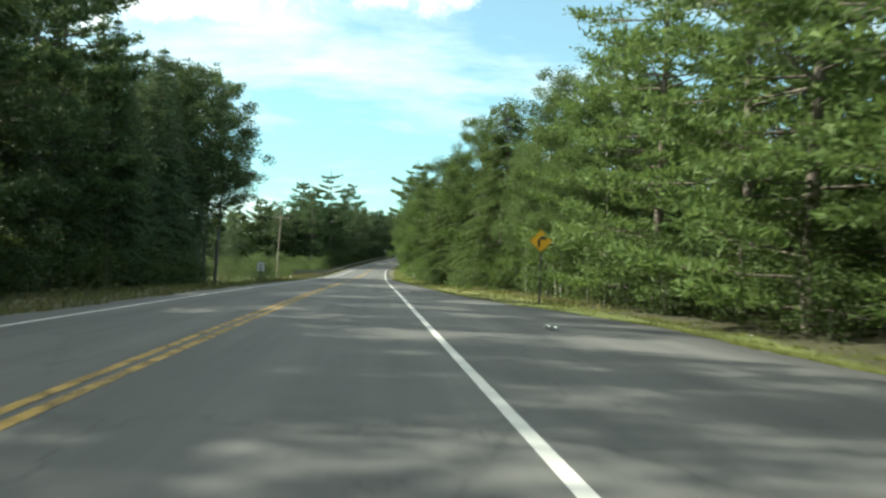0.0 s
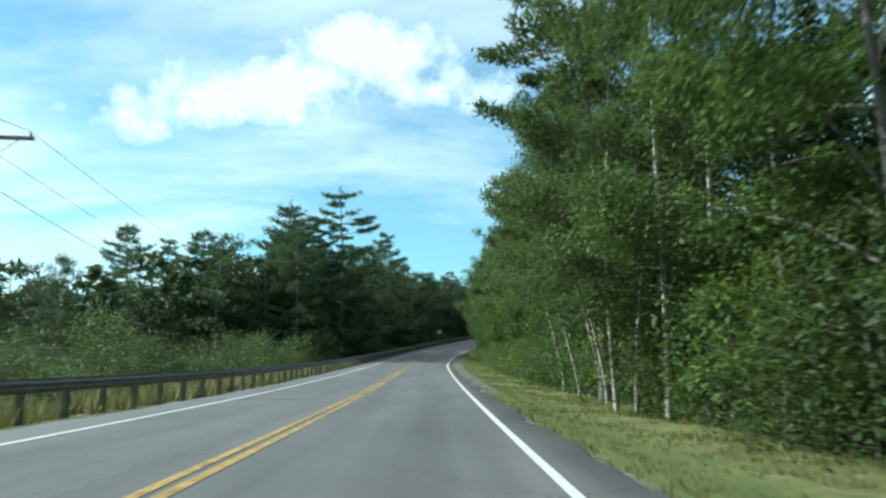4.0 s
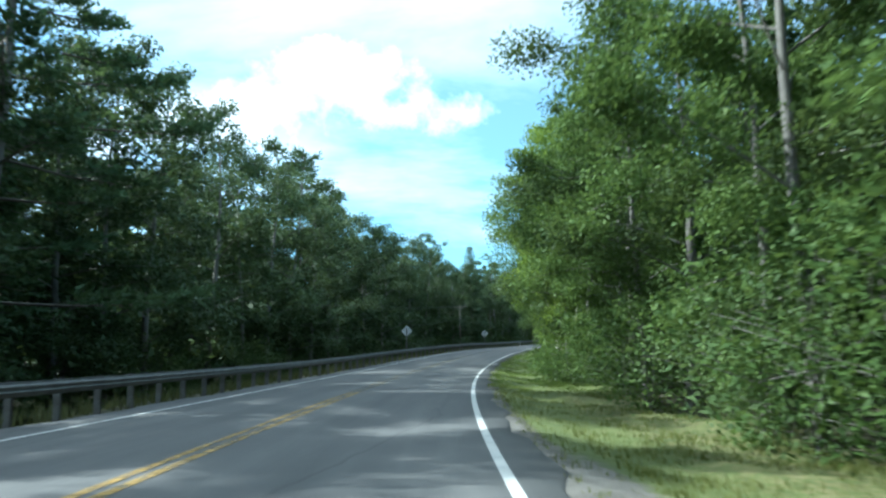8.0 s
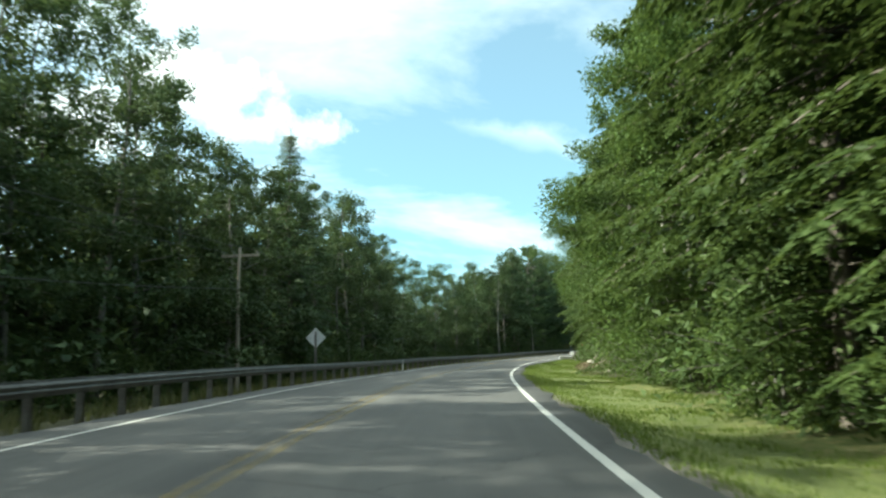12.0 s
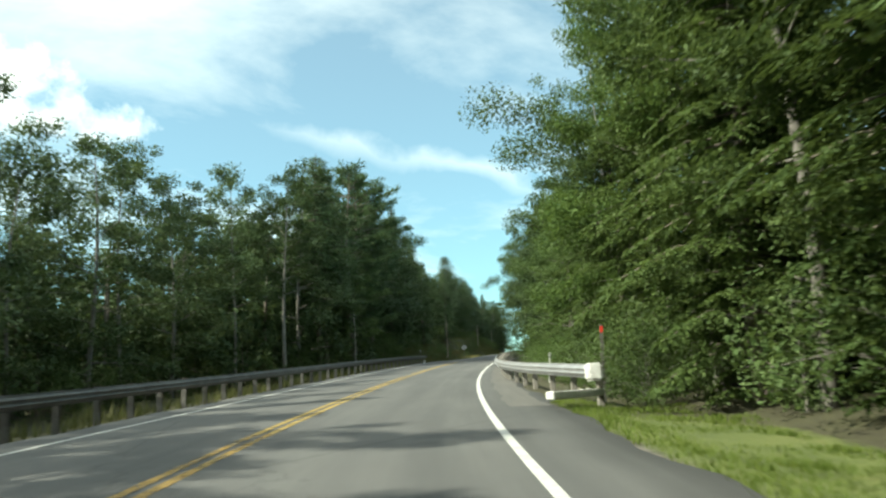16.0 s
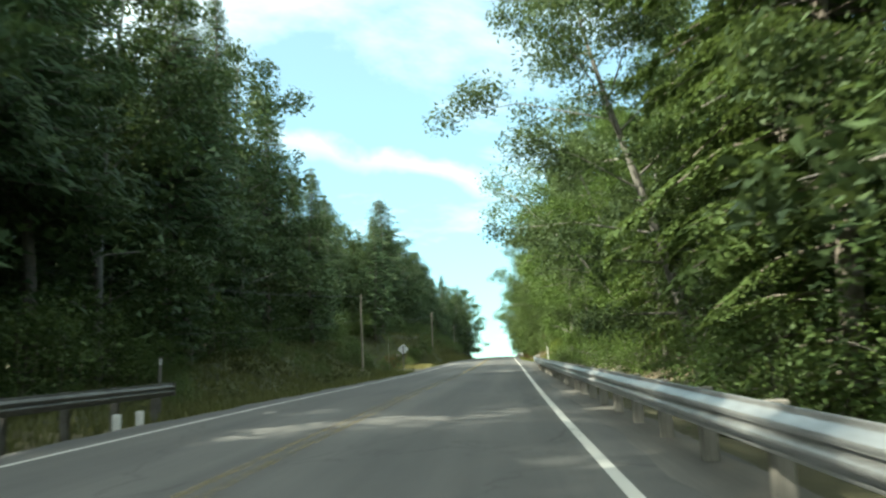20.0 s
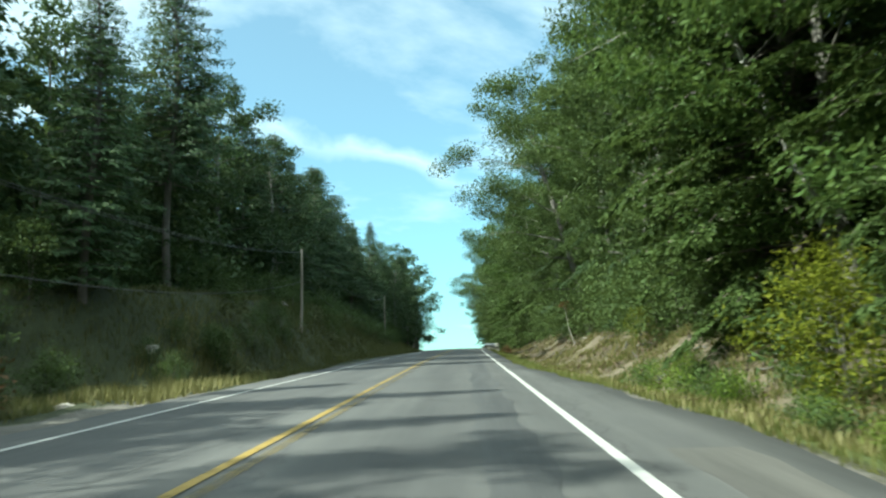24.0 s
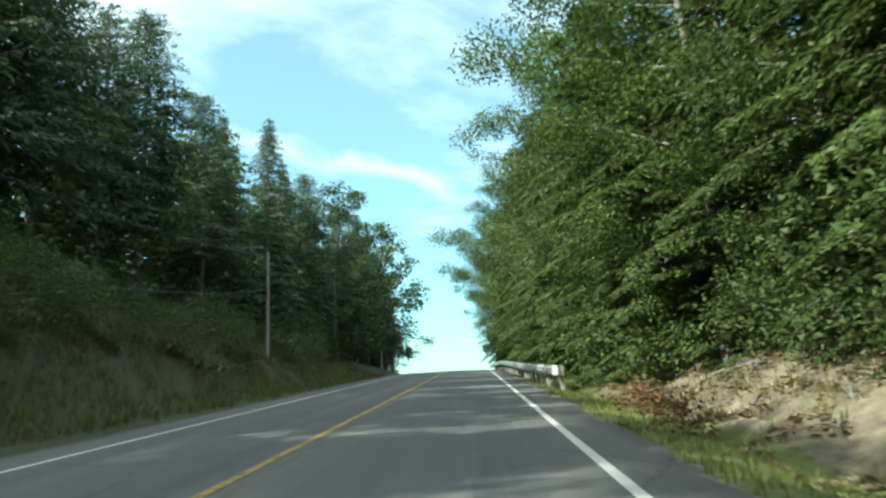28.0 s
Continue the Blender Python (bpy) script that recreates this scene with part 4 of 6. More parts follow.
def broadleaf(seed, h, base, spread, leaves, size, trunk_r, lean=0.0, twin=False, airy=0.0, hang=0.2, skew=0.0, fine=True, clear=4.5):
    """Trunk lines, limb lines and leaf quads of a broadleaf tree, foot at the origin. skew: leans the crown towards +x."""
    rng = np.random.default_rng(seed)
    trunks, limbs, tr, lr, clumps = [], [], [], [], []
    for k in range(2 if twin else 1):
        z = np.linspace(-0.3, h * 0.93, 10)
        ang, off = rng.uniform(0, 6.28), rng.uniform(0.02, 0.05) * h
        bend = lean * (np.maximum(z, 0) / h) ** 1.3 * h
        x = bend + off * np.sin(z / h * 4 + ang) * z / h + (k * 0.09 * z)
        y = off * np.cos(z / h * 3.4 + ang) * z / h + (k * 0.05 * z)
        line = np.stack([x, y, z], -1)
        trunks.append(line); tr.append(np.linspace(trunk_r, trunk_r * 0.12, 10) * (0.8 if k else 1))
        count = int(10 + h * 0.9)
        for j in range(count):
            f = base + (0.98 - base) * (j + rng.uniform(0, 1)) / count
            f = min(f, 0.97)
            p0 = np.array([np.interp(f * h * 0.93, z, line[:, q]) for q in range(3)])
            w = (f - base) / (1 - base)
            reach = spread * (0.55 + 0.75 * np.sin(np.pi * min(1, w * 0.9 + 0.12)) ** 0.8) * rng.uniform(0.65, 1.15) * (1.08 - 0.55 * w)
            reach *= 0.36 + 0.64 * float(ease(f * h / clear))      # lower limbs are shaded out and short
            az = j * 2.399 + rng.uniform(-0.5, 0.5)
            up = rng.uniform(0.15, 0.6) + 0.5 * w
            t = np.linspace(0, 1, 5)
            dx, dy = np.cos(az) + skew * (1 - w * 0.5), np.sin(az)
            L = p0 + np.stack([dx * reach * t, dy * reach * t, reach * up * t - reach * 0.25 * t * t], -1) + rng.normal(0, 0.05 * reach, (5, 3)) * t[:, None]
            limbs.append(L); lr.append(np.linspace(trunk_r * 0.26 * (1.1 - 0.7 * w), 0.008, 5))
            for q in (0.46, 0.68, 0.86, 1.02):
                if rng.uniform() > airy:
                    c = np.array([np.interp(q, t, L[:, i]) for i in range(3)]) + rng.normal(0, 0.22, 3)
                    clumps.append((c, rng.uniform(0.42, 0.92) * (0.55 + 0.13 * reach) * (1.15 - 0.3 * q)))
        clumps.append((line[-1] + [0, 0, 0.2], 0.7))
    tot = sum(r * r for _, r in clumps)
    C = np.concatenate([blob(rng, c, r, max(3, int(leaves * r * r / tot))) for c, r in clumps])
    return trunks, tr, limbs, lr, (leaf_tris if fine else leaf_quads)(C, size, rng, 0.35, hang)


def conifer(seed, h, base, spread, step, sprays, trunk_r, droop=0.25, rise=0.0, ragged=0.25, width=0.5, power=0.85, split=1):
    """Whorls of boughs with flat sprays of needles."""
    rng = np.random.default_rng(seed)
    z = np.linspace(-0.3, h, 10)
    line = np.stack([0.012 * h * np.sin(z * 0.4 + seed), 0.01 * h * np.cos(z * 0.3) * z / h, z], -1)
    limbs, lr, V = [], [], []
    level = base * h
    while level < h - 0.25:
        w = (level - base * h) / (h * (1 - base))
        n = rng.integers(4, 7)
        a0 = rng.uniform(0, 6.28)
        for k in range(n):
            reach = spread * ((1 - w) ** power * 0.94 + 0.06) * rng.uniform(1 - ragged, 1 + ragged * 0.6)
            reach *= 0.5 + 0.5 * float(ease(level / 5.0))
            az = a0 + k * 2 * np.pi / n + rng.uniform(-0.25, 0.25)
            t = np.linspace(0, 1, 5)
            d2 = np.array([np.cos(az), np.sin(az)])
            p0 = np.array([np.interp(level, z, line[:, 0]), np.interp(level, z, line[:, 1]), level])
            zz = reach * (rise * t - droop * t * t + 0.16 * droop * t ** 4 * 2)
            L = p0 + np.stack([d2[0] * reach * t, d2[1] * reach * t, zz], -1)
            limbs.append(L); lr.append(np.linspace(trunk_r * 0.16 + 0.01, 0.008, 5))
            side = np.array([-d2[1], d2[0], 0])
            m = max(3, int(sprays * reach / spread) + 1)
            for q in np.linspace(0.22, 1.0, m):
                c = np.array([np.interp(q, t, L[:, i]) for i in range(3)])
                along = np.array([d2[0], d2[1], np.interp(q, t, np.gradient(zz, t)) / max(reach, 0.1)])
                ln = (0.34 * reach * (1.05 - 0.75 * q) + 0.07 + 0.14 * min(1.0, reach)) * rng.uniform(0.75, 1.25)
                for sgn in (-1, 1):
                    for fan in (0.15, 0.55, 0.95):
                        dirn = side * sgn * (0.35 + 0.6 * fan) + along * (1.0 - 0.55 * fan) + [0, 0, rng.uniform(-0.30, 0.06)]
                        b = c + rng.normal(0, 0.05, 3)
                        ll = ln * rng.uniform(0.7, 1.15)
                        wv = np.cross(dirn, rng.normal(size=3) * 0.5 + [0, 0, 1.0]); wv = wv / (np.linalg.norm(wv) + 1e-9) * (0.05 + ll * width * 0.17)
                        for j in range(split):      # short twigs along the spray
                            f0, f1 = j / split, (j + 1.25) / split
                            side_ = wv * (1.15 - 0.5 * f0) * (1 if j % 2 else -1)
                            turn_ = side_ * 1.6 if split > 1 else 0 * side_
                            V.append([b + dirn * ll * (f0 + 0.10) - side_, b + dirn * ll * (f0 + 0.2) + side_, b + dirn * ll * min(f1, 1.0) + turn_ - [0, 0, 0.14 * ll * f1 * f1]])
        level += step * rng.uniform(0.75, 1.25) * (0.55 + 0.45 * (1 - w))
    V = np.array(V)
    return [line], [np.linspace(trunk_r, 0.02, 10)], limbs, lr, (V.reshape(-1, 3), np.arange(V.shape[0] * V.shape[1]).reshape(V.shape[:2]))


def white_pine(seed, h, base, spread, trunk_r, lift_=0.25, gap=1.25, tris=15, size=0.34, shape=0.45):
    """An old white pine: wide-spaced whorls of long limbs that level out and turn up, flat plumes of needles on their outer part, and sky between."""
    rng = np.random.default_rng(seed)
    z = np.linspace(-0.3, h, 12)
    line = np.stack([0.015 * h * np.sin(z * 0.25 + seed), 0.012 * h * np.cos(z * 0.3) * z / h, z], -1)
    limbs, lr, C, D = [], [], [], []
    level, turn_ = base * h, rng.uniform(0, 6.28)
    while level < h - 0.4:
        w = (level - base * h) / (h * (1 - base))
        n = int(rng.integers(3, 5))
        for k in range(n):
            if rng.uniform() < 0.14:
                continue
            reach = spread * (0.16 + 0.84 * np.sin(np.pi * min(1.0, 0.30 + 0.72 * w)) ** shape) * rng.uniform(0.55, 1.2) * (1.0 if w < 0.8 else 0.75)
            az = turn_ + k * 2 * np.pi / n + rng.uniform(-0.4, 0.4)
            d2 = np.array([np.cos(az), np.sin(az)])
            side = np.array([-d2[1], d2[0], 0.0])
            t = np.linspace(0, 1, 6)
            rise = lift_ * (0.5 + 1.3 * w) + rng.uniform(-0.12, 0.12)
            zz = reach * (rise * t - 0.30 * t * t + 0.34 * t ** 3)
            p0 = np.array([np.interp(level, z, line[:, 0]), np.interp(level, z, line[:, 1]), level + rng.uniform(-0.25, 0.25)])
            L = p0 + np.stack([d2[0] * reach * t, d2[1] * reach * t, zz], -1) + side * (rng.normal(0, 0.05) * reach * t * t)[:, None]
            limbs.append(L); lr.append(np.linspace(trunk_r * 0.20 + 0.012, 0.01, 6))
            for q in np.linspace(0.32, 1.0, max(3, int(reach * 1.9))):
                c = np.array([np.interp(q, t, L[:, i]) for i in range(3)])
                arm = reach * 0.26 * (1.15 - q) + 0.18
                for f in ((0.0,) if q > 0.93 else (-1.0, -0.45, 0.45, 1.0)):
                    way = side * f * rng.uniform(0.7, 1.1) + np.array([d2[0], d2[1], 0.22]) * rng.uniform(0.35, 0.8)
                    tip = c + way * arm
                    if abs(f) > 0.8:
                        limbs.append(np.stack([c, (c + tip) / 2 + [0, 0, 0.03], tip])); lr.append(np.array([0.018, 0.012, 0.006]))
                    m = tris
                    C.append(tip + rng.normal(0, 1, (m, 3)) * [0.20, 0.20, 0.09])
                    D.append(np.tile(way, (m, 1)) + rng.normal(0, 0.6, (m, 3)) + [0, 0, 0.35])
        turn_ += 0.9
        level += gap * rng.uniform(0.7, 1.3) * (1.0 - 0.45 * w)
    C.append(np.stack([np.full(40, line[-1, 0]), np.full(40, line[-1, 1]), np.linspace(h - 1.0, h + 0.3, 40)], -1) + rng.normal(0, 0.16, (40, 3)))
    D.append(rng.normal(0, 0.5, (40, 3)) + [0, 0, 0.8])
    C, D = np.concatenate(C), np.concatenate(D)
    D /= np.linalg.norm(D, axis=1)[:, None]
    W = np.cross(D, rng.normal(size=D.shape)); W /= np.linalg.norm(W, axis=1)[:, None] + 1e-9
    s_ = size * rng.uniform(0.6, 1.3, (len(C), 1))
    V = np.stack([C - W * s_ * 0.17, C + W * s_ * 0.17, C + D * s_], 1)
    return [line], [np.linspace(trunk_r, 0.03, 12)], limbs, lr, (V.reshape(-1, 3), np.arange(len(V) * 3).reshape(-1, 3))


def hemlock(seed, h, base, spread, trunk_r, step=0.52, leaf=0.086):
    """Whorls of long drooping boughs set with two-sided twigs, each a row of small flat needles sprays."""
    rng = np.random.default_rng(seed)
    z = np.linspace(-0.3, h, 10)
    line = np.stack([0.012 * h * np.sin(z * 0.4 + seed), 0.01 * h * np.cos(z * 0.3) * z / h, z], -1)
    limbs, lr, A, B, W = [], [], [], [], []
    level = base * h
    while level < h - 0.3:
        w = (level - base * h) / (h * (1 - base))
        n, a0 = int(rng.integers(4, 7)), rng.uniform(0, 6.28)
        for k in range(n):
            reach = spread * ((1 - w) ** 0.65 * 0.93 + 0.07) * rng.uniform(0.6, 1.15) * (0.5 + 0.5 * float(ease(level / 5.0)))
            az = a0 + k * 2 * np.pi / n + rng.uniform(-0.3, 0.3)
            d2 = np.array([np.cos(az), np.sin(az), 0.0]); side = np.array([-d2[1], d2[0], 0.0])
            t = np.linspace(0, 1, 5)
            rise, fall = rng.uniform(0.0, 0.22), rng.uniform(0.22, 0.5)
            zz = reach * (rise * t - fall * t * t)
            p0 = np.array([np.interp(level, z, line[:, 0]), np.interp(level, z, line[:, 1]), level + rng.uniform(-0.2, 0.2)])
            L = p0 + d2 * (reach * t)[:, None] + np.array([0, 0, 1.0]) * zz[:, None]
            limbs.append(L); lr.append(np.linspace(trunk_r * 0.15 + 0.01, 0.006, 5))
            m = max(3, int(reach * 5.0))
            q = np.linspace(0.25, 1.0, m) + rng.uniform(-0.03, 0.03, m)
            P = np.stack([np.interp(q, t, L[:, i]) for i in range(3)], -1)
            slope = reach * (rise - 2 * fall * q) / reach
            for sg in (-1, 1):
                long = (0.36 * reach * (1.1 - q) + 0.22) * rng.uniform(0.7, 1.2, m)
                way = sg * side * 0.8 + d2 * 0.62 + np.array([0, 0, 1.0]) * (slope * 0.6 - rng.uniform(0.05, 0.35, m))[:, None]
                way /= np.linalg.norm(way, axis=1)[:, None]
                for f in np.linspace(0.06, 1.0, 9):
                    c = P + way * (long * f)[:, None] - np.array([0, 0, 0.16]) * (long * f * f)[:, None]
                    for s2 in (-1, 1):
                        d = way * 0.75 + s2 * np.cross(way, [0, 0, 1.0]) * 0.75 + rng.normal(0, 0.22, (m, 3)) - [0, 0, 0.12]
                        d /= np.linalg.norm(d, axis=1)[:, None]
                        A.append(c); B.append(c + d * (leaf * (0.9 + 0.9 * (1 - f)) * (0.6 + 0.25 * reach / spread + 0.25 * rng.uniform(0.5, 1.5, m)))[:, None]); W.append(np.cross(d, rng.normal(0, 0.4, (m, 3)) + [0, 0, 1.0]))
        level += step * rng.uniform(0.75, 1.25) * (0.6 + 0.4 * (1 - w))
    A, B, W = np.concatenate(A), np.concatenate(B), np.concatenate(W)
    W *= (0.36 * np.linalg.norm(B - A, axis=1) / (np.linalg.norm(W, axis=1) + 1e-9))[:, None]
    V = np.stack([A + W, B, A - W], 1)
    return [line], [np.linspace(trunk_r, 0.02, 10)], limbs, lr, (V.reshape(-1, 3), np.arange(len(V) * 3).reshape(-1, 3))


KINDS = {}


def tree_kind(key, made, bark, leaf, label, category="tree", sides=7, name="tree"):
    trunks, tr, limbs, lr, (V, F) = made
    tv, tf = tubes(trunks, tr, sides)
    coarse = key.startswith(("far", "fir", "deep"))
    if coarse:
        tv, tf = tubes([l[::3] for l in trunks], [np.asarray(r)[::3] for r in tr], 5)
    bv, bf = tubes([l[::2] for l in limbs], [np.asarray(r)[::2] for r in lr], 3)
    KINDS[key] = (quick_mesh("trunk", tv, tf, True), quick_mesh("branchwork", bv, bf, True), quick_mesh("crown", V, F), bark, leaf, label, category, name, (V, F, tv, tf))


def plant(key, s, u, scale=1.0, turn=0.0, tilt=(0.0, 0.0), group="", leaf=None, label="", sink=0.1, wide=None, up=0.0):
    """A tree of a kind, at a station and side; turn from the road's heading, so that pi points a lean to the left."""
    tm, bm_, cm, bark, lf, lab, cat, name, _ = KINDS[key]
    m = Matrix.Translation(Vector(on_ground(s, u, up - sink))) @ Euler((tilt[0], tilt[1], heading(s) + turn)).to_matrix().to_4x4()
    ob = new(name)
    ob.matrix_world = m @ Matrix.Diagonal((wide or scale, wide or scale, scale, 1))
    tagged(ob, label or lab, cat, group or "forest trees")
    for nm, me, mat in (("trunk", tm, bark), ("branchwork", bm_, BARK_GREY if bark == BARK_BIRCH else bark), ("crown", cm, lf)):
        if not me.materials:
            me.materials.append(mat)
        o = new(nm, me)
        o.parent = ob
        if nm == "branchwork":
            tagged(o, kind="stuff")
        if nm == "crown" and leaf:
            o.material_slots[0].link = "OBJECT"
            o.material_slots[0].material = leaf
    return ob


WOODS = []


def woods(key, s, u, scale, turn):
    WOODS.append((key, np.array(Matrix.Translation(Vector(on_ground(s, u, -0.1))) @ Euler((0, 0, turn)).to_matrix().to_4x4() @ Matrix.Scale(scale, 4))))


def build_woods():
    """The forest behind the front trees, as one mesh of each look."""
    for name, test, mat, label, cols in (("woodland", lambda k: k.startswith(("far", "deep")), LEAF_SHADED, "broadleaf forest behind the roadside trees", (0, 1)),
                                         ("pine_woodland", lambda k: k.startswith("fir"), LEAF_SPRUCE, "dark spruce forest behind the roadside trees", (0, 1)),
                                         ("undergrowth", lambda k: k.startswith("bush"), LEAF_DARK, "low leafy shrubs under the forest's edge", (0, 1)),
                                         ("forest_trunk", lambda k: True, BARK, "dim trunks standing inside the forest", (2, 3))):
        V, F, base = [], [], 0
        for key, m in WOODS:
            if test(key):
                v, f = KINDS[key][8][cols[0]], KINDS[key][8][cols[1]]
                V.append(v @ m[:3, :3].T + m[:3, 3]); F.append(f + base); base += len(v)
        tagged(part(name, quick_mesh(name, np.concatenate(V), np.concatenate(F)), mat), label, "forest", kind="stuff")


def make_kinds():
    for k in range(4):      # beside the lane, fine leaves
        tree_kind(f"oak{k}", broadleaf(10 + k, 15.0, 0.12, 4.4, 30000, 0.102, 0.20, hang=0.3, clear=7), BARK_GREY, LEAF_DARK, "dark green oak with a full uneven crown")
        tree_kind(f"maple{k}", broadleaf(20 + k, 14.0, 0.08, 4.4, 31000, 0.102, 0.17, hang=0.1, clear=7), BARK_GREY, LEAF_MAPLE, "bright green maple with layered leaves")
        tree_kind(f"birch{k}", broadleaf(30 + k, 14.0, 0.22, 3.3, 26000, 0.086, 0.10, lean=0.05 * (k - 1), airy=0.12, hang=0.6), BARK_BIRCH, LEAF_BIRCH, "slender white-barked birch with small leaves", name="birch_tree")
    for k in range(3):
        tree_kind(f"ash{k}", broadleaf(35 + k, 15.0, 0.14, 3.9, 13500, 0.15, 0.18, hang=0.3, clear=3), BARK_GREY, LEAF_SHADED, "dark green broadleaf tree across the road, shade in its leaf colour")
        tree_kind(f"poplar{k}", broadleaf(38 + k, 15.0, 0.30, 2.9, 10500, 0.13, 0.12, airy=0.15, hang=0.5, clear=3), BARK_GREY, LEAF_POPLAR_SHADED, "tall slender poplar with pale leaves", name="poplar")
        tree_kind(f"far{k}", broadleaf(40 + k, 14.0, 0.12, 3.8, 720, 0.74, 0.2, hang=0.3, clear=2), BARK_GREY, LEAF_DARK, "")
        tree_kind(f"farnear{k}", broadleaf(43 + k, 14.0, 0.05, 3.4, 4200, 0.22, 0.2, hang=0.3, clear=2), BARK_GREY, LEAF_DARK, "")
        tree_kind(f"farfine{k}", broadleaf(146 + k, 4.0, 0.02, 1.8, 800, 0.19, 0.04, twin=True, hang=0.3, clear=0.8), BARK_GREY, LEAF_DARK, "")
        tree_kind(f"farlow{k}", broadleaf(46 + k, 4.0, 0.02, 1.9, 330, 0.36, 0.05, twin=True, hang=0.3, clear=0.8), BARK_GREY, LEAF_DARK, "")
        if k < 2:
            tree_kind(f"deep{k}", broadleaf(55 + k, 14.0, 0.3, 4.4, 150, 1.7, 0.2, hang=0.2, clear=2), BARK_GREY, LEAF_DARK, "")
        tree_kind(f"fir{k}", conifer(50 + k, 15.0, 0.12, 2.9, 0.72, 3, 0.2, 0.30, 0.05, 0.4, 0.95), BARK, LEAF_SPRUCE, "")
        tree_kind(f"spruce{k}", conifer(60 + k, 15.0, 0.06, 3.0, 0.50, 6, 0.19, 0.30, 0.05, 0.25, 0.62, split=3), BARK, LEAF_SPRUCE, "dark green spruce with drooping boughs", name="conifer")
        tree_kind(f"hemlock{k}", hemlock(70 + k, 14.0, 0.03, 4.1, 0.20), BARK, LEAF_HEMLOCK, "feathery green hemlock with low sweeping boughs", name="conifer")
        tree_kind(f"pine{k}", white_pine(80 + k, 19.0, 0.22, 4.2, 0.26), BARK, LEAF_PINE, "tall white pine with open ragged boughs", name="pine_tree")
        tree_kind(f"mast{k}", conifer(85 + k, 17.0, 0.34, 3.3, 0.5, 6, 0.22, 0.18, 0.05, 0.35, 0.62, 0.55, split=3), BARK, LEAF_SPRUCE, "tall dark conifer with a bare lower trunk", name="conifer")
    for k in range(2):
        tree_kind(f"soft_pine{k}", white_pine(170 + k, 17.0, 0.05, 4.9, 0.24, 0.10, 0.85, 15, 0.30, 0.55), BARK, LEAF_SOFT, "feathery light green white pine beside the pull-off", name="pine_tree")
    for k in range(4):
        tree_kind(f"bush{k}", broadleaf(90 + k, 2.6, 0.02, 1.35, 2600, 0.085, 0.03, twin=True, hang=0.2, clear=0.8), BARK_GREY, LEAF_MAPLE, "low leafy shrub at the forest edge", "shrub", 5, "shrub")
    for k in range(2):
        tree_kind(f"bare{k}", broadleaf(100 + k, 13.0, 0.35, 2.2, 600, 0.18, 0.08, airy=0.5, lean=0.14), BARK_BIRCH, LEAF_BIRCH, "thin leaning pale-barked tree with few leaves")
    for k in range(2):
        tree_kind(f"over{k}", broadleaf(120 + k, 15.0, 0.16, 4.4, 42000, 0.084, 0.20, lean=0.05, hang=0.45, skew=0.14, clear=6.5), BARK_GREY, LEAF_BIRCH, "large tree whose leafy boughs hang over the lane")
    for k in range(2):
        tree_kind(f"old_pine{k}", white_pine(130 + k, 22.0, 0.18, 5.6, 0.28, 0.12, 1.6, 20, 0.34, 0.3), BARK, LEAF_PINE, "old dark pine with long level boughs", name="pine_tree")
    for k in range(3):
        tree_kind(f"bare_stem{k}", broadleaf(140 + k, 22.0, 0.40, 3.9, 14000, 0.16, 0.22, hang=0.3, airy=0.22, lean=0.02 * k), BARK_GREY, LEAF_SHADED, "tall broadleaf tree with a long bare trunk")
    for k in range(2):
        tree_kind(f"lean_birch{k}", broadleaf(150 + k, 11.5, 0.42, 3.0, 9000, 0.09, 0.115, lean=0.30 + 0.12 * k, airy=0.1, hang=0.4), BARK_BIRCH, LEAF_MAPLE, "white-barked birch leaning out over the verge")
    tree_kind("tall", broadleaf(115, 24.0, 0.46, 4.2, 14000, 0.18, 0.24, hang=0.4), BARK_GREY, LEAF_BIRCH, "tall broadleaf tree with a bare pale trunk")
    tree_kind("fern", broadleaf(110, 0.9, 0.0, 0.8, 1300, 0.085, 0.012, twin=True, hang=0.3, clear=0.3), BARK_GREY, LEAF_MAPLE, "clump of green ferns on the verge", "fern", 4, "fern")
    tree_kind("dead_bush", broadleaf(111, 1.5, 0.0, 0.9, 380, 0.15, 0.02, twin=True, hang=0.5, clear=0.4), BARK, LEAF_DEAD, "withered brown bush on the verge", "shrub", 4, "shrub")


# height of the forest's edge over the road and where its front stands, by station
front_r = table([(-100, 15), (-10, 14.5), (50, 13.5), (70, 11), (95, 9.2), (140, 8.6), (180, 8.6), (240, 8.2), (280, 9.0), (300, 10.8), (318, 9.6), (330, 9.2), (344, 9.2), (350, 7.6), (390, 7.8), (398, 9.4), (432, 9.4), (440, 7.5), (456, 9.0), (478, 9.4), (500, 9.2), (545, 7.0), (560, 6.6), (640, 6.8), (900, 8)])
tall_r = table([(-100, 17), (60, 15), (90, 15), (120, 16), (160, 13), (200, 15), (240, 17), (270, 15), (300, 14.5), (330, 15), (342, 15), (346, 10.5), (372, 11.5), (380, 13), (388, 15), (405, 15), (440, 17), (480, 18), (520, 16), (560, 16.5), (600, 15), (640, 12), (900, 11)])
front_l = table([(-100, -13), (50, -13), (75, -14), (92, -20), (100, -46), (160, -44), (170, -17), (190, -12.5), (240, -11.8), (300, -11), (316, -11.5), (326, -16), (362, -16), (370, -11.5), (390, -11), (410, -12.2), (444, -13.6), (451, -17.6), (464, -17.6), (471, -13.6), (520, -13.2), (545, -11), (560, -9.5), (900, -10)])
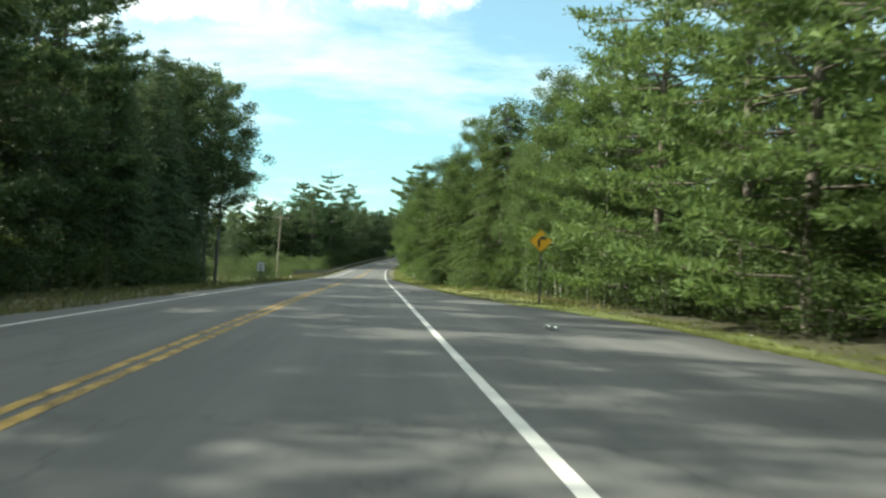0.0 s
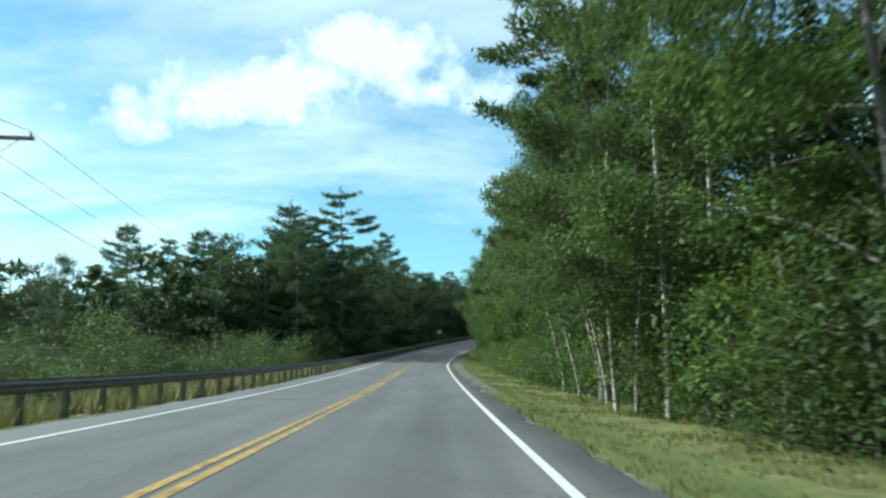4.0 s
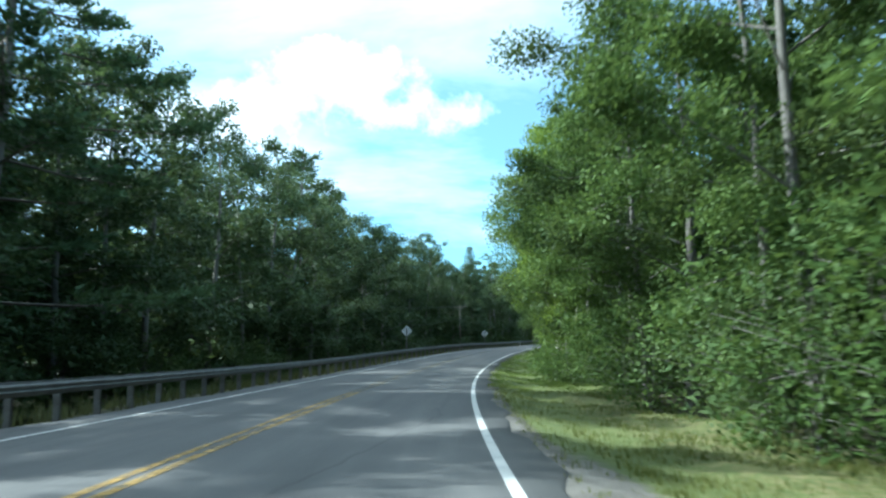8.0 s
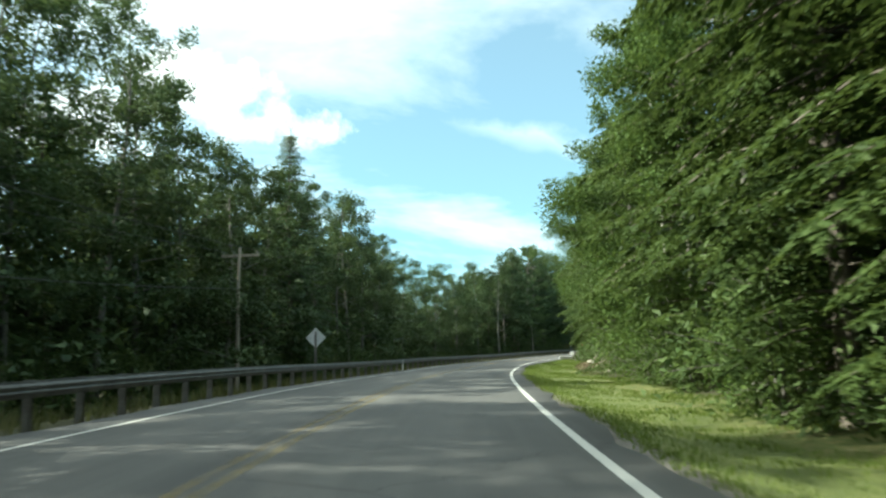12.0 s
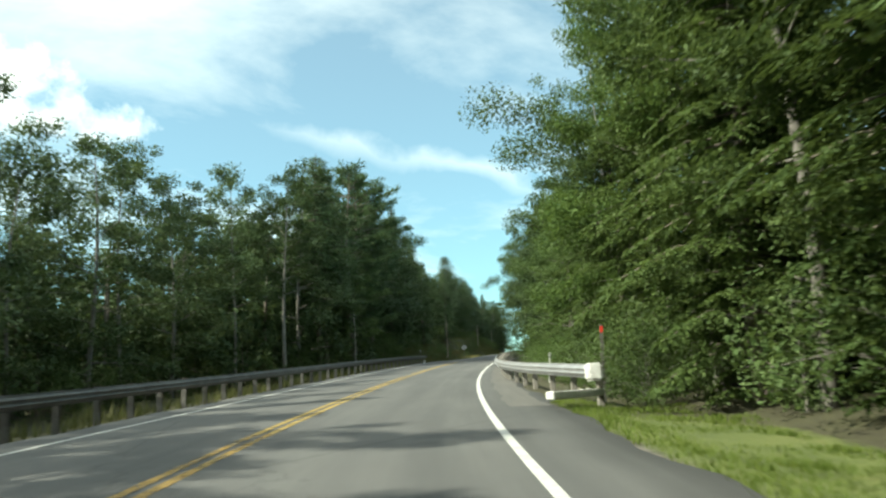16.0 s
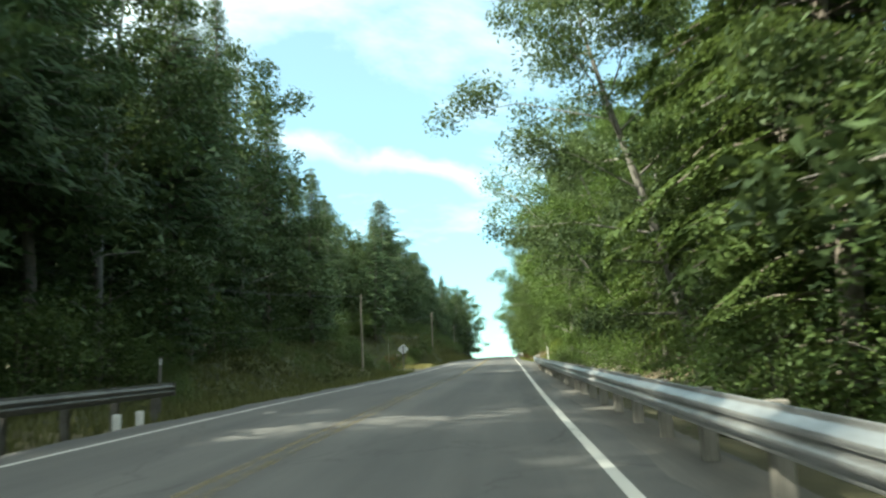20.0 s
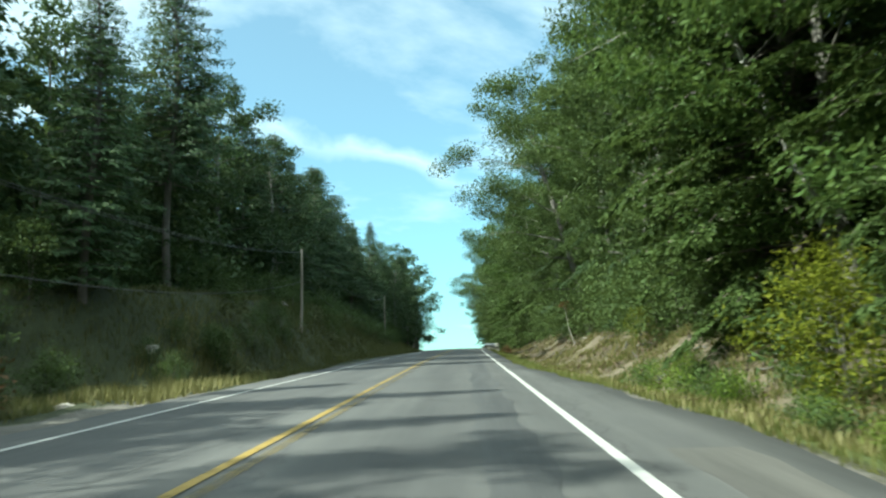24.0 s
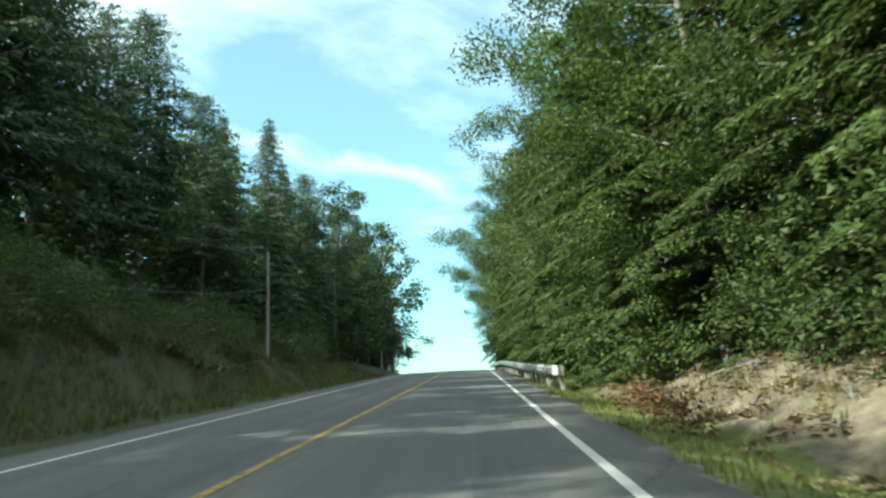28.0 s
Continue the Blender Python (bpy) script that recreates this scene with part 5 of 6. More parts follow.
# up to station 26 the left height is unseen, chosen to shade the road
tall_l = table([(-100, 19), (26, 19), (31, 12.5), (48, 15.5), (58, 16.5), (64, 20), (86, 22), (92, 14), (105, 12), (160, 13), (172, 16), (190, 16.5), (240, 16), (250, 15), (262, 16), (285, 15.5), (302, 15.5), (309, 15), (316, 16.5), (322, 16.5), (330, 13.5), (360, 14.5), (366, 18), (372, 21), (395, 21.5), (420, 22), (426, 20.5), (434, 19), (442, 18), (447, 21), (460, 22), (480, 22), (500, 21), (535, 19.5), (570, 17), (615, 18), (650, 8), (900, 6)])


def forest():
    rng = np.random.default_rng(7)
    near_r = ["oak", "maple", "hemlock", "maple", "hemlock", "birch", "oak", "hemlock"]
    near_l = ["ash", "spruce", "poplar", "ash", "poplar", "spruce"]
    base_h = {"oak": 15, "maple": 14, "birch": 14, "hemlock": 14, "spruce": 15, "mast": 17, "pine": 19, "ash": 15, "poplar": 15, "bare_stem": 22}
    for side, front, tall in (("r", front_r, tall_r), ("l", front_l, tall_l)):
        sg = 1 if side == "r" else -1
        s = -30.0
        while s < 605:
            f = float(front(s))
            h = float(tall(s)) - float(lift(s, f))
            if not (side == "l" and (88 < s < 172 or 450 < s < 466 or 206 < s < 213)) and not (side == "r" and (8 < s < 44 or 104 < s < 113 or 209 < s < 227 or 412 < s < 427 or 486 < s < 503)):
                pick = near_r if side == "r" else (["pine", "bare_stem", "pine", "ash", "mast"] if 366 < s < 394 else ["mast", "spruce", "ash", "mast", "spruce", "mast"] if s > 366 else ["ash", "poplar", "ash", "poplar"] if s > 326 else ["spruce", "bare_stem"] if 56 < s < 76 else ["bare_stem"] if 76 <= s < 92 else ["ash", "poplar", "ash", "bare_stem"] if 236 < s < 290 else ["poplar", "bare_stem", "ash", "bare_stem"] if 290 <= s < 324 else ["ash", "ash", "poplar"] if 196 < s < 240 else near_l)
                if side == "r" and 438 < s < 468:
                    pick = ["maple", "oak", "hemlock", "maple"]
                if side == "r" and s >= 468:
                    pick = ["hemlock", "hemlock", "maple", "hemlock", "oak", "oak"]
                if side == "r" and s < 60:
                    pick = ["maple", "birch", "oak", "birch"]
                if side == "r" and 346 < s < 400:
                    pick = ["oak", "birch", "oak", "hemlock", "ash"]
                if side == "r" and 92 < s < 250:
                    pick = ["oak", "maple", "maple", "birch", "maple"]
                if side == "l" and 466 < s < 490 and rng.uniform() < 0.30:
                    s += 4.0
                    continue
                k = pick[rng.integers(len(pick))]
                n = rng.integers(4 if k in ("oak", "maple", "birch") else 3)
                sc = h * rng.uniform(0.80, 1.06) / base_h[k]
                # left trees take leaf colours that already hold the forest's shade
                plant(f"{k}{n}", s + rng.uniform(-0.8, 0.8), f + sg * rng.uniform(-0.2, 1.4), sc, rng.uniform(0, 6.28), wide=(min(0.86, sc) if k in ("oak", "maple", "birch") else min(1.15, sc)) * rng.uniform(0.92, 1.08),
                      leaf=LEAF_DARK if side == "r" and 455 < s < 512 and k == "maple" else LEAF_NEEDLE_SHADED if side == "l" and s > 395 and k in ("mast", "spruce") else LEAF_BIRCH if side == "r" and 346 < s < 412 and k == "oak" else LEAF_POPLAR_SHADED if side == "l" and 196 < s < 270 and k in ("bare_stem", "ash", "poplar") and rng.uniform() < 0.6 else LEAF_SHADED if side == "l" and s < 326 and k == "poplar" and n else None)
            s += rng.uniform(2.9, 4.5) if side == "r" else rng.uniform(3.4, 5.2)
        for row, (off, gap, grow) in enumerate(((4.8, 4.2, 1.0), (8.6, 5.5, 0.98), (14.0, 8.0, 0.95))):
            s = -50.0 - row
            while s < 640:
                f = float(front(s))
                u = f + sg * (off + rng.uniform(-1.2, 1.2))
                if side == "l" and (row < 2 and 450 < s < 466 or row < 1 and 206 < s < 213):
                    s += 3.0
                    continue
                hh = (float(tall(s)) - float(lift(s, f))) * grow * rng.uniform(0.74, 1.0) * (0.78 if side == "l" and 352 < s < 393 else 1.0)
                woods(f"{['farnear' if row == 0 else 'far', 'farnear' if row == 0 else 'far', 'farnear' if row == 0 else 'far', 'fir'][rng.integers(4)]}{rng.integers(3)}", s + rng.uniform(-1, 1), u, hh / 14.5, rng.uniform(0, 6.28))
                s += gap * rng.uniform(0.75, 1.25) * (0.75 if side == "l" and row == 0 else 1.0)
        for off, gap in ((1.6, 3.4), (5.5, 3.8), (10.5, 4.5)):      # thicket under the trees
            s = -40.0
            while s < 600:
                if not (side == "l" and 88 < s < 172 and off < 6):
                    woods(f"{'farfine' if off < 2 else 'farlow'}{rng.integers(3)}", s, float(front(s)) + sg * (off + rng.uniform(-0.8, 0.8)), rng.uniform(0.55, 1.1) * (1.55 if side == "l" and s > 170 else 1.0), rng.uniform(0, 6.28))
                s += gap * rng.uniform(0.7, 1.3)
        s = -10.0
        while s < 560:      # undergrowth
            f = float(front(s))
            if not (side == "l" and 88 < s < 176) and not (side == "r" and (206 < s < 226 or 458 < s < 514 or 398 < s < 434)):
                fern = rng.uniform() < 0.2
                if side == "l":
                    woods(f"bush{rng.integers(4)}", s, f - sg * rng.uniform(-0.8, 0.9), rng.uniform(0.6, 1.2), rng.uniform(0, 6.28))
                    s += rng.uniform(2.2, 4.2)
                    continue
                plant("fern" if fern else f"bush{rng.integers(4)}", s, f - sg * rng.uniform(-0.8, 0.9), rng.uniform(0.6, 1.2) * (1.25 if side == "r" and (s < 110 or 226 < s < 272) else 1.0), rng.uniform(0, 6.28), leaf=[None, LEAF_BIRCH, LEAF_DARK][rng.integers(3)], group="roadside shrubs")
            s += rng.uniform(1.7, 3.2) if side == "r" and s < 272 else rng.uniform(3.0, 5.2)
    # the forest's depth away from the road
    for s in np.arange(-60, 640, 9.5):
        for off in np.arange(31, 95, 12.5):
            for sg, front in ((1, front_r), (-1, front_l)):
                if not (sg < 0 and 60 < s < 360 and off > 44):
                    woods(f"deep{rng.integers(2)}", s + rng.uniform(-4, 4), float(front(s)) + sg * (off - 6 + rng.uniform(-4, 4)), rng.uniform(0.5, 0.68), rng.uniform(0, 6.28))
    # wooded rise far off on the open side
    for s in np.arange(60, 360, 11.0):
        for u in np.arange(-75, -175, -24.0):
            woods(f"{['far', 'fir'][rng.integers(2)]}{rng.integers(3)}", s + rng.uniform(-3, 3), u + rng.uniform(-5, 5), rng.uniform(0.8, 1.1), rng.uniform(0, 6.28))


build_ground()
build_road()
rail_l = table([(94, -7.5), (104, -6.4), (118, -5.7), (396.5, -5.6)])
guard_rail(95, 396.5, rail_l, "steel", GALV_DULL, "long weathered steel guardrail on steel posts", "flare", "flare")
rail_r = table([(328, 5.85), (334, 4.85), (340, 4.3), (348, 4.15), (424, 4.15), (436, 4.45), (442.8, 4.9)])
guard_rail(328, 442.8, rail_r, "wood", GALV, "bright galvanised guardrail on wooden posts", "terminal", "flare")
guard_rail(520, 592, table([(520, 4.85), (534, 4.5), (600, 4.5)]), "wood", GALV, "bright galvanised guardrail on wooden posts", "flare", "plain")

# signs and markers
curve_sign(34.9, 9.9)
sign_back(238.0, -5.95, 2.6, 0.52, 0.05)
sign_back(280, -6.4, 2.3, 0.52, 0.05)
sign_back(450.5, -7.2, 2.0, 0.52, 0.03)
sign_back(74.2, -8.4, 1.55, 0.42, 0.1, "rectangle")
delineator(297.6, -5.15, 0.75, label="short white marker post before the guardrail")
delineator(330.6, 6.6, 1.9, mat=GALV_DULL, tip=RED_PAINT, label="slim grey marker stake with a red reflector behind the rail")
delineator(341.5, 6.2, 1.15, lean=0.06)
delineator(442.2, 5.75, 1.5)
delineator(397.6, -6.4, 1.6, mat=GALV_DULL, label="slim grey roadside marker post")
stub(94.2, -7.9, 0.62)
stub(393.3, -5.3, 0.36, 0.075)
stub(394.5, -5.4, 0.36, 0.075)
stub(388.6, -6.2, 0.95, 0.05)

# the power line
utility_pole(30, -16, 8.4, 1.2)
utility_pole(111.5, -11.9, 9.9, 1.25, (0.0, 0.03))
utility_pole(193, -17.5, 8.0, 1.2)
utility_pole(276, -9.0, 6.9, 0.9, r=0.11)
utility_pole(355, -19.0, 7.5, 0.0)
utility_pole(435, -8.2, 6.0, 0.0, r=0.10)
utility_pole(483.8, -7.6, 4.9, 0.0, (0.0, 0.02), r=0.10)
utility_pole(533, -8.2, 5.4, 0.0, (0.0, 0.02), r=0.10)
utility_pole(585, -8.6, 7.0, 1.0, r=0.12)
wires()

make_kinds()
forest()

# single trees that stand out, and a few added only for their shade
def stand_tall(*rows):
    """Trees that stand out, by their height: kind, station, side, height, the kind's own height."""
    for key, s, u, h, base in rows:
        plant(key, s, u, h / base, 0.7 * s, group="standing-out trees", wide=0.95 if s < 100 else None)


def stand(*rows):
    """Trees that stand out: kind, station, side, scale, turn, leaves."""
    for key, s, u, sc, turn, leaf in rows:
        plant(key, s, u, sc, turn, group="standing-out trees", leaf=leaf)


# left rows 6 to 45 added to shade the road; up to 29 unseen
stand_tall(("soft_pine1", 7, 15.2, 18, 17), ("soft_pine0", 13, 14.6, 17, 17), ("soft_pine0", 26, 15.0, 18.5, 17), ("soft_pine1", 32, 14.4, 16.5, 17), ("soft_pine1", 20, 14.2, 18, 17), ("soft_pine0", 39, 14.8, 14.5, 17), ("spruce0", 6, -14, 18, 15), ("old_pine0", 12, -15.5, 20, 22), ("spruce2", 18, -14.2, 17, 15), ("spruce1", 24, -15.5, 19, 15), ("pine2", 29, -14.8, 19, 19), ("spruce2", 52, -15.6, 18, 15), ("spruce1", 60, -15.4, 17.5, 15), ("pine1", 35, -14.5, 19.5, 19), ("old_pine1", 40, -14.5, 21, 22), ("pine0", 45, -15.5, 20, 19), ("spruce1", 48, -13.5, 16.5, 15), ("spruce0", 57, -13.6, 17, 15), ("spruce2", 63, -14.0, 17, 15), ("bare_stem0", 68, -14.6, 20, 22), ("bare_stem1", 76, -14.6, 22, 22), ("bare_stem2", 82, -14.2, 22, 22))
stand_tall(("tall", 88.5, -16.8, 26, 24), ("pine0", 173, -13.5, 16.5, 19), ("pine0", 178, -26, 17, 19), ("old_pine1", 179, -14.5, 18.5, 22), ("pine0", 188, -18.5, 21.5, 19), ("pine1", 189, -41, 19, 19))
stand_tall(("old_pine0", 191, -12.0, 24, 22), ("pine2", 194, -38, 17.5, 19), ("pine2", 249, -21, 24, 19), ("spruce0", 291, -11.5, 18, 15))
stand_tall(("spruce2", 411, -12.5, 15, 15), ("spruce2", 435, -12, 14, 15), ("spruce1", 468, -12.6, 15, 15), ("bare1", 487, -15.5, 15.5, 13))
stand(("birch3", 106.6, 8.9, 0.95, 0.6, None), ("birch1", 107.5, 8.2, 1.0, 3.0, None), ("bare0", 109.5, 7.9, 0.85, 0.5, None), ("birch2", 110.5, 7.6, 0.9, 2.6, None), ("old_pine0", 114, 7.8, 0.78, 2.4, LEAF_HEMLOCK), ("bare1", 158.6, 7.1, 0.18, 2.9, None))
stand(("maple3", 206.5, 9.0, 0.95, 4.0, LEAF_LIME), ("maple2", 212, 9.0, 1.0, 1.0, LEAF_LIME), ("lean_birch0", 217.5, 8.4, 1.0, 3.2, None), ("birch2", 218, 8.0, 1.1, 3.4, LEAF_MAPLE), ("lean_birch0", 221, 9.0, 0.95, 2.9, None), ("birch3", 222, 7.9, 0.85, 2.8, None), ("maple0", 229, 8.8, 1.0, 2.0, LEAF_LIME))
stand(("over0", 241, 9.6, 1.0, 3.1, None), ("birch3", 284, 13.0, 1.0, 3.1, None), ("birch1", 297, 10.8, 1.0, 3.0, None), ("over0", 303, 10.5, 0.9, 3.1, None), ("bare0", 310, 9.2, 0.5, 3.1, None), ("over1", 316, 9.9, 1.05, 3.1, None), ("hemlock1", 320, 9.8, 1.0, 5.0, None))
stand(("hemlock0", 327, 9.4, 1.0, 3.0, None), ("hemlock0", 334, 9.2, 0.80, 1.0, None), ("hemlock2", 339, 8.8, 0.72, 2.0, None), ("over1", 341, 11.2, 1.15, 3.1, LEAF_DARK), ("hemlock1", 345, 8.6, 0.68, 4.0, None), ("birch0", 383, -10.2, 0.85, 1, None), ("oak2", 386, 9.2, 0.95, 3.0, LEAF_POPLAR_SHADED))
stand(("bare1", 416, 9.4, 0.95, 3.3, None), ("over1", 421, 9.6, 1.0, 3.3, None), ("oak1", 420, 9.6, 0.8, 2.2, LEAF_MAPLE), ("hemlock2", 448, 9.4, 0.9, 3.1, None))
stand(("lean_birch0", 453, 9.4, 1.05, 2.9, None), ("maple1", 452.5, 9.2, 1.0, 0.3, None), ("hemlock0", 456, 9.0, 0.9, 1.3, None), ("bare1", 456, -9.3, 0.30, 2, None), ("hemlock1", 465, 11.2, 1.15, 3.0, LEAF_NEEDLE_SHADED), ("hemlock0", 474, 11.4, 1.25, 3.1, LEAF_SPRUCE), ("birch1", 478, 11.5, 1.1, 2.9, None))
stand(("hemlock2", 483, 11.0, 1.25, 3.3, LEAF_DARK), ("hemlock2", 490, 10.8, 1.2, 1.2, LEAF_NEEDLE_SHADED), ("hemlock1", 495, 11.2, 1.2, 3.2, None), ("over1", 500, 9.6, 1.22, 3.1, LEAF_DARK), ("over1", 515, 9.0, 1.15, 3.2, LEAF_MAPLE), ("over0", 528, 8.6, 1.15, 3.0, LEAF_BIRCH), ("hemlock0", 508, 10.4, 1.2, 3.2, LEAF_DARK), ("hemlock2", 522, 7.6, 1.1, 3.0, None), ("hemlock0", 536, 7.2, 1.05, 3.0, LEAF_DARK), ("over1", 546, 6.8, 1.05, 3.0, LEAF_DARK), ("over0", 557, 6.4, 1.1, 3.2, LEAF_DARK))
stand(("over1", 569, 6.4, 1.1, 3.1, None), ("over0", 582, 6.4, 1.1, 3.0, LEAF_DARK))
plant("lean_birch1", 414.0, 9.6, 1.0, 3.14, (0, 0.26), group="standing-out trees")
for key, s, u, sc, turn, lean_ in (("over0", 402, 8.5, 1.0, 3.1, 0.16), ("over0", 482, 9.0, 1.1, 3.1, 0.15), ("maple2", 399, 9.8, 1.0, 1.0, -0.04)):
    plant(key, s, u, sc, turn, (0, lean_), group="standing-out trees", leaf=LEAF_POPLAR_SHADED if s < 450 else LEAF_DARK, wide=1.1 if s < 450 else 1.2)
plant("over1", 418.5, 9.6, 0.9, 3.3, (0, 0.20), group="standing-out trees", leaf=LEAF_POPLAR_SHADED)
for key, s, u, sc, turn in (("birch0", 211, 8.6, 1.1, 2.5), ("poplar1", 214, 8.2, 1.05, 1.0), ("maple0", 215.5, 9.6, 0.9, 4.0), ("poplar0", 216.5, 7.9, 1.1, 3.0), ("birch2", 219.5, 8.8, 1.1, 0.4), ("poplar2", 224, 8.5, 1.0, 2.2), ("maple3", 226, 9.0, 0.95, 5.0),
                            ("poplar2", 425.5, 9.3, 1.1, 1.4), ("hemlock1", 427, 10.5, 0.9, 0.0), ("maple1", 413.5, 9.6, 0.9, 2.0)):
    plant(key, s, u, sc, turn, group="bare-stemmed roadside trees", leaf=(LEAF_LIME if s < 300 else LEAF_MAPLE) if key.startswith(("poplar", "maple")) else None, label="tree with a tall bare grey trunk beside the verge" if key.startswith("poplar") else "")
for k in range(9):
    plant("bare0" if k % 2 else "birch1", 42 + k * 3.3, 12.6 + 0.5 * (k % 3), 0.55 + 0.05 * (k % 4), k * 1.3, group="young birches")
rng = np.random.default_rng(21)
for k in range(46):      # scrub in the wet meadow
    s, u = rng.uniform(84, 178), -rng.uniform(9.5, 40)
    woods(f"bush{k % 4}", s, u, rng.uniform(0.8, 1.7), k)


def dead_sapling(s, u, h):
    """A thin leaning stem with a few withered leaves left at its top."""
    ob = empty("sapling", Matrix.Translation(Vector(on_ground(s, u, -0.1))) @ Euler((0, 0, heading(s))).to_matrix().to_4x4(), "leaning dead sapling with a tuft of withered brown leaves", "sapling", "withered bushes")
    w = np.linspace(0, 1, 7)
    stem = np.stack([-0.22 * h * w + 0.03 * np.sin(w * 9), 0.06 * np.sin(w * 5), h * w], -1)
    part("stem", tube_mesh("stem", [stem], [np.linspace(0.028, 0.012, 7)], 6), BARK_BIRCH, ob)
    top = np.random.default_rng(61)
    twigs = [np.stack([stem[-2 + k % 2], stem[-1] + top.normal(0, 0.16, 3) + (0, 0, 0.05)]) for k in range(7)]
    part("twig", tube_mesh("twig", twigs, [np.array([0.008, 0.004])] * 7, 4), BARK_GREY, ob)
    C = np.concatenate([t[1] + top.normal(0, 0.07, (9, 3)) for t in twigs])
    part("leaf_tuft", quick_mesh("leaf_tuft", *leaf_quads(C, 0.085, top, 0.3, 0.5, 1.6)), LEAF_DEAD, ob, "withered brown leaves")


meadow, tufts = np.random.default_rng(404), []
for k in range(230):      # low growth over the wet meadow
    s, u, r = meadow.uniform(84, 182), -8.2 - 38 * meadow.uniform() ** 1.3, meadow.uniform(0.5, 1.3)
    ball = meadow.normal(size=(240, 3)); ball *= (r * meadow.uniform(0.5, 1.05, 240) / np.linalg.norm(ball, axis=1))[:, None]
    tufts.append(np.array(on_ground(s, u)) + np.stack([ball[:, 0] * 1.2, ball[:, 1] * 1.4, np.abs(ball[:, 2]) * 0.8], -1))
V, F = leaf_quads(np.concatenate(tufts), 0.12, meadow, 0.3, 0.1, 1.9)
tagged(part("meadow_scrub", quick_mesh("meadow_scrub", V, F), LEAF_SEDGE), "low olive scrub and sedge over the wet meadow", "scrub", kind="stuff")
for k in range(70):      # trees that close the meadow
    woods(f"farnear{k % 3}", meadow.uniform(96, 330), -meadow.uniform(47, 72), meadow.uniform(0.8, 1.12), k)
for k in range(16):
    s, u = rng.uniform(100, 176), -rng.uniform(24, 46)
    plant(["poplar0", "ash2", "spruce1", "ash1"][k % 4], s, u, rng.uniform(0.45, 0.75), k, group="meadow trees")
for k in range(12):
    plant("fern", 202 + k * 2.1, 6.9 + 0.5 * (k % 3), 0.55 if k == 8 else rng.uniform(0.8, 1.2), k, leaf=LEAF_DEAD if k == 8 else None, group="roadside ferns", label="clump of orange-brown ferns" if k == 8 else "")
for s, u, sc in ((506, 5.4, 0.42), (508, 5.6, 0.35), (510, 5.5, 0.48), (512, 5.9, 0.36)):
    plant("dead_bush", s, u, sc, s, group="withered bushes")
plant("dead_bush", 456, -9.4, 0.9, 2, group="withered bushes", label="tall withered weed on the grassy bank")
dead_sapling(480.5, 7.9, 2.2)
for k in range(54):      # shrubs on the left bank
    woods(f"bush{k % 4}", rng.uniform(398, 545), -rng.uniform(7.6, 11), rng.uniform(0.3, 0.65), k)
for k in range(44):
    woods(f"bush{k % 4}", rng.uniform(468, 550), -rng.uniform(7.2, 10.5), rng.uniform(0.35, 0.8), k)
for s, u, sc in ((449.6, 7.5, 0.75), (451.5, 8.1, 0.8), (454, 8.2, 0.42), (464, 7.8, 0.4)):
    plant("bush1", s, u, sc, s, leaf=LEAF_YELLOW, group="bank shrubs", label="yellow-green shrub on the bank")
low, clumps = np.random.default_rng(505), []
for k in range(110):      # low olive scrub over the left bank
    s, u, r = low.uniform(402, 556), -low.uniform(6.9, 15.5), low.uniform(0.45, 1.15)
    u = u - 6.0 if 442 < s < 470 else u
    ball = low.normal(size=(260, 3)); ball *= (r * low.uniform(0.55, 1.05, 260) / np.linalg.norm(ball, axis=1))[:, None]
    clumps.append(np.array(on_ground(s, u)) + np.stack([ball[:, 0], ball[:, 1] * 1.3, np.abs(ball[:, 2]) * 0.75], -1))
V, F = leaf_quads(np.concatenate(clumps), 0.10, low, 0.3, 0.1, 1.9)
tagged(part("scrub", quick_mesh("scrub", V, F), LEAF_OLIVE), "low olive scrub spread over the grassy bank", "scrub", kind="stuff")
for k in range(34):      # shrubs behind the bright rail
    plant(f"bush{k % 4}", rng.uniform(340, 396) if k % 4 else rng.uniform(428, 441), rng.uniform(6.0, 7.8), rng.uniform(0.35, 0.7), k, leaf=[LEAF_DARK, LEAF_MAPLE, LEAF_BIRCH][k % 3], group="rail shrubs", label="leafy shrub growing behind the guardrail")
for k in range(40):      # leaves down to the grass on the outer side
    s = 99 + k * 1.3
    plant(f"bush{k % 4}", s, float(front_r(s)) + rng.uniform(-0.5, 0.5), rng.uniform(0.6, 1.35), k, leaf=[LEAF_BIRCH, LEAF_MAPLE, LEAF_LIME, LEAF_BIRCH][k % 4], group="verge shrubs", label="light green shrub at the edge of the grass")
for k in range(13):
    plant(f"bush{k % 4}", 411 + k * 1.4, 8.0 + 0.5 * (k % 4), 0.75 + 0.15 * (k % 3), k, leaf=[LEAF_MAPLE, LEAF_BIRCH][k % 2], group="rail shrubs", label="leafy shrub growing behind the guardrail")
for k in range(12):
    plant(f"bush{k % 4}", 328 + k * 1.3, 7.0 + 0.4 * (k % 3), 0.6 + 0.12 * (k % 3), k, leaf=[LEAF_DARK, LEAF_BIRCH][k % 2], group="rail shrubs", label="leafy shrub growing behind the guardrail")
for s, u, sc, turn in ((113.0, 7.9, 0.75, 3.4), (114.4, 8.1, 0.85, 2.9), (116.5, 7.7, 0.7, 3.2), (120.5, 7.8, 0.8, 3.0), (38, 13.0, 0.7, 2.0), (36.5, 13.4, 0.75, 4.0), (43, 12.8, 0.7, 1.0)):
    plant("lean_birch0" if s > 90 else "birch1", s, u, sc, turn, group="leaning birches", leaf=LEAF_BIRCH, wide=0.62)
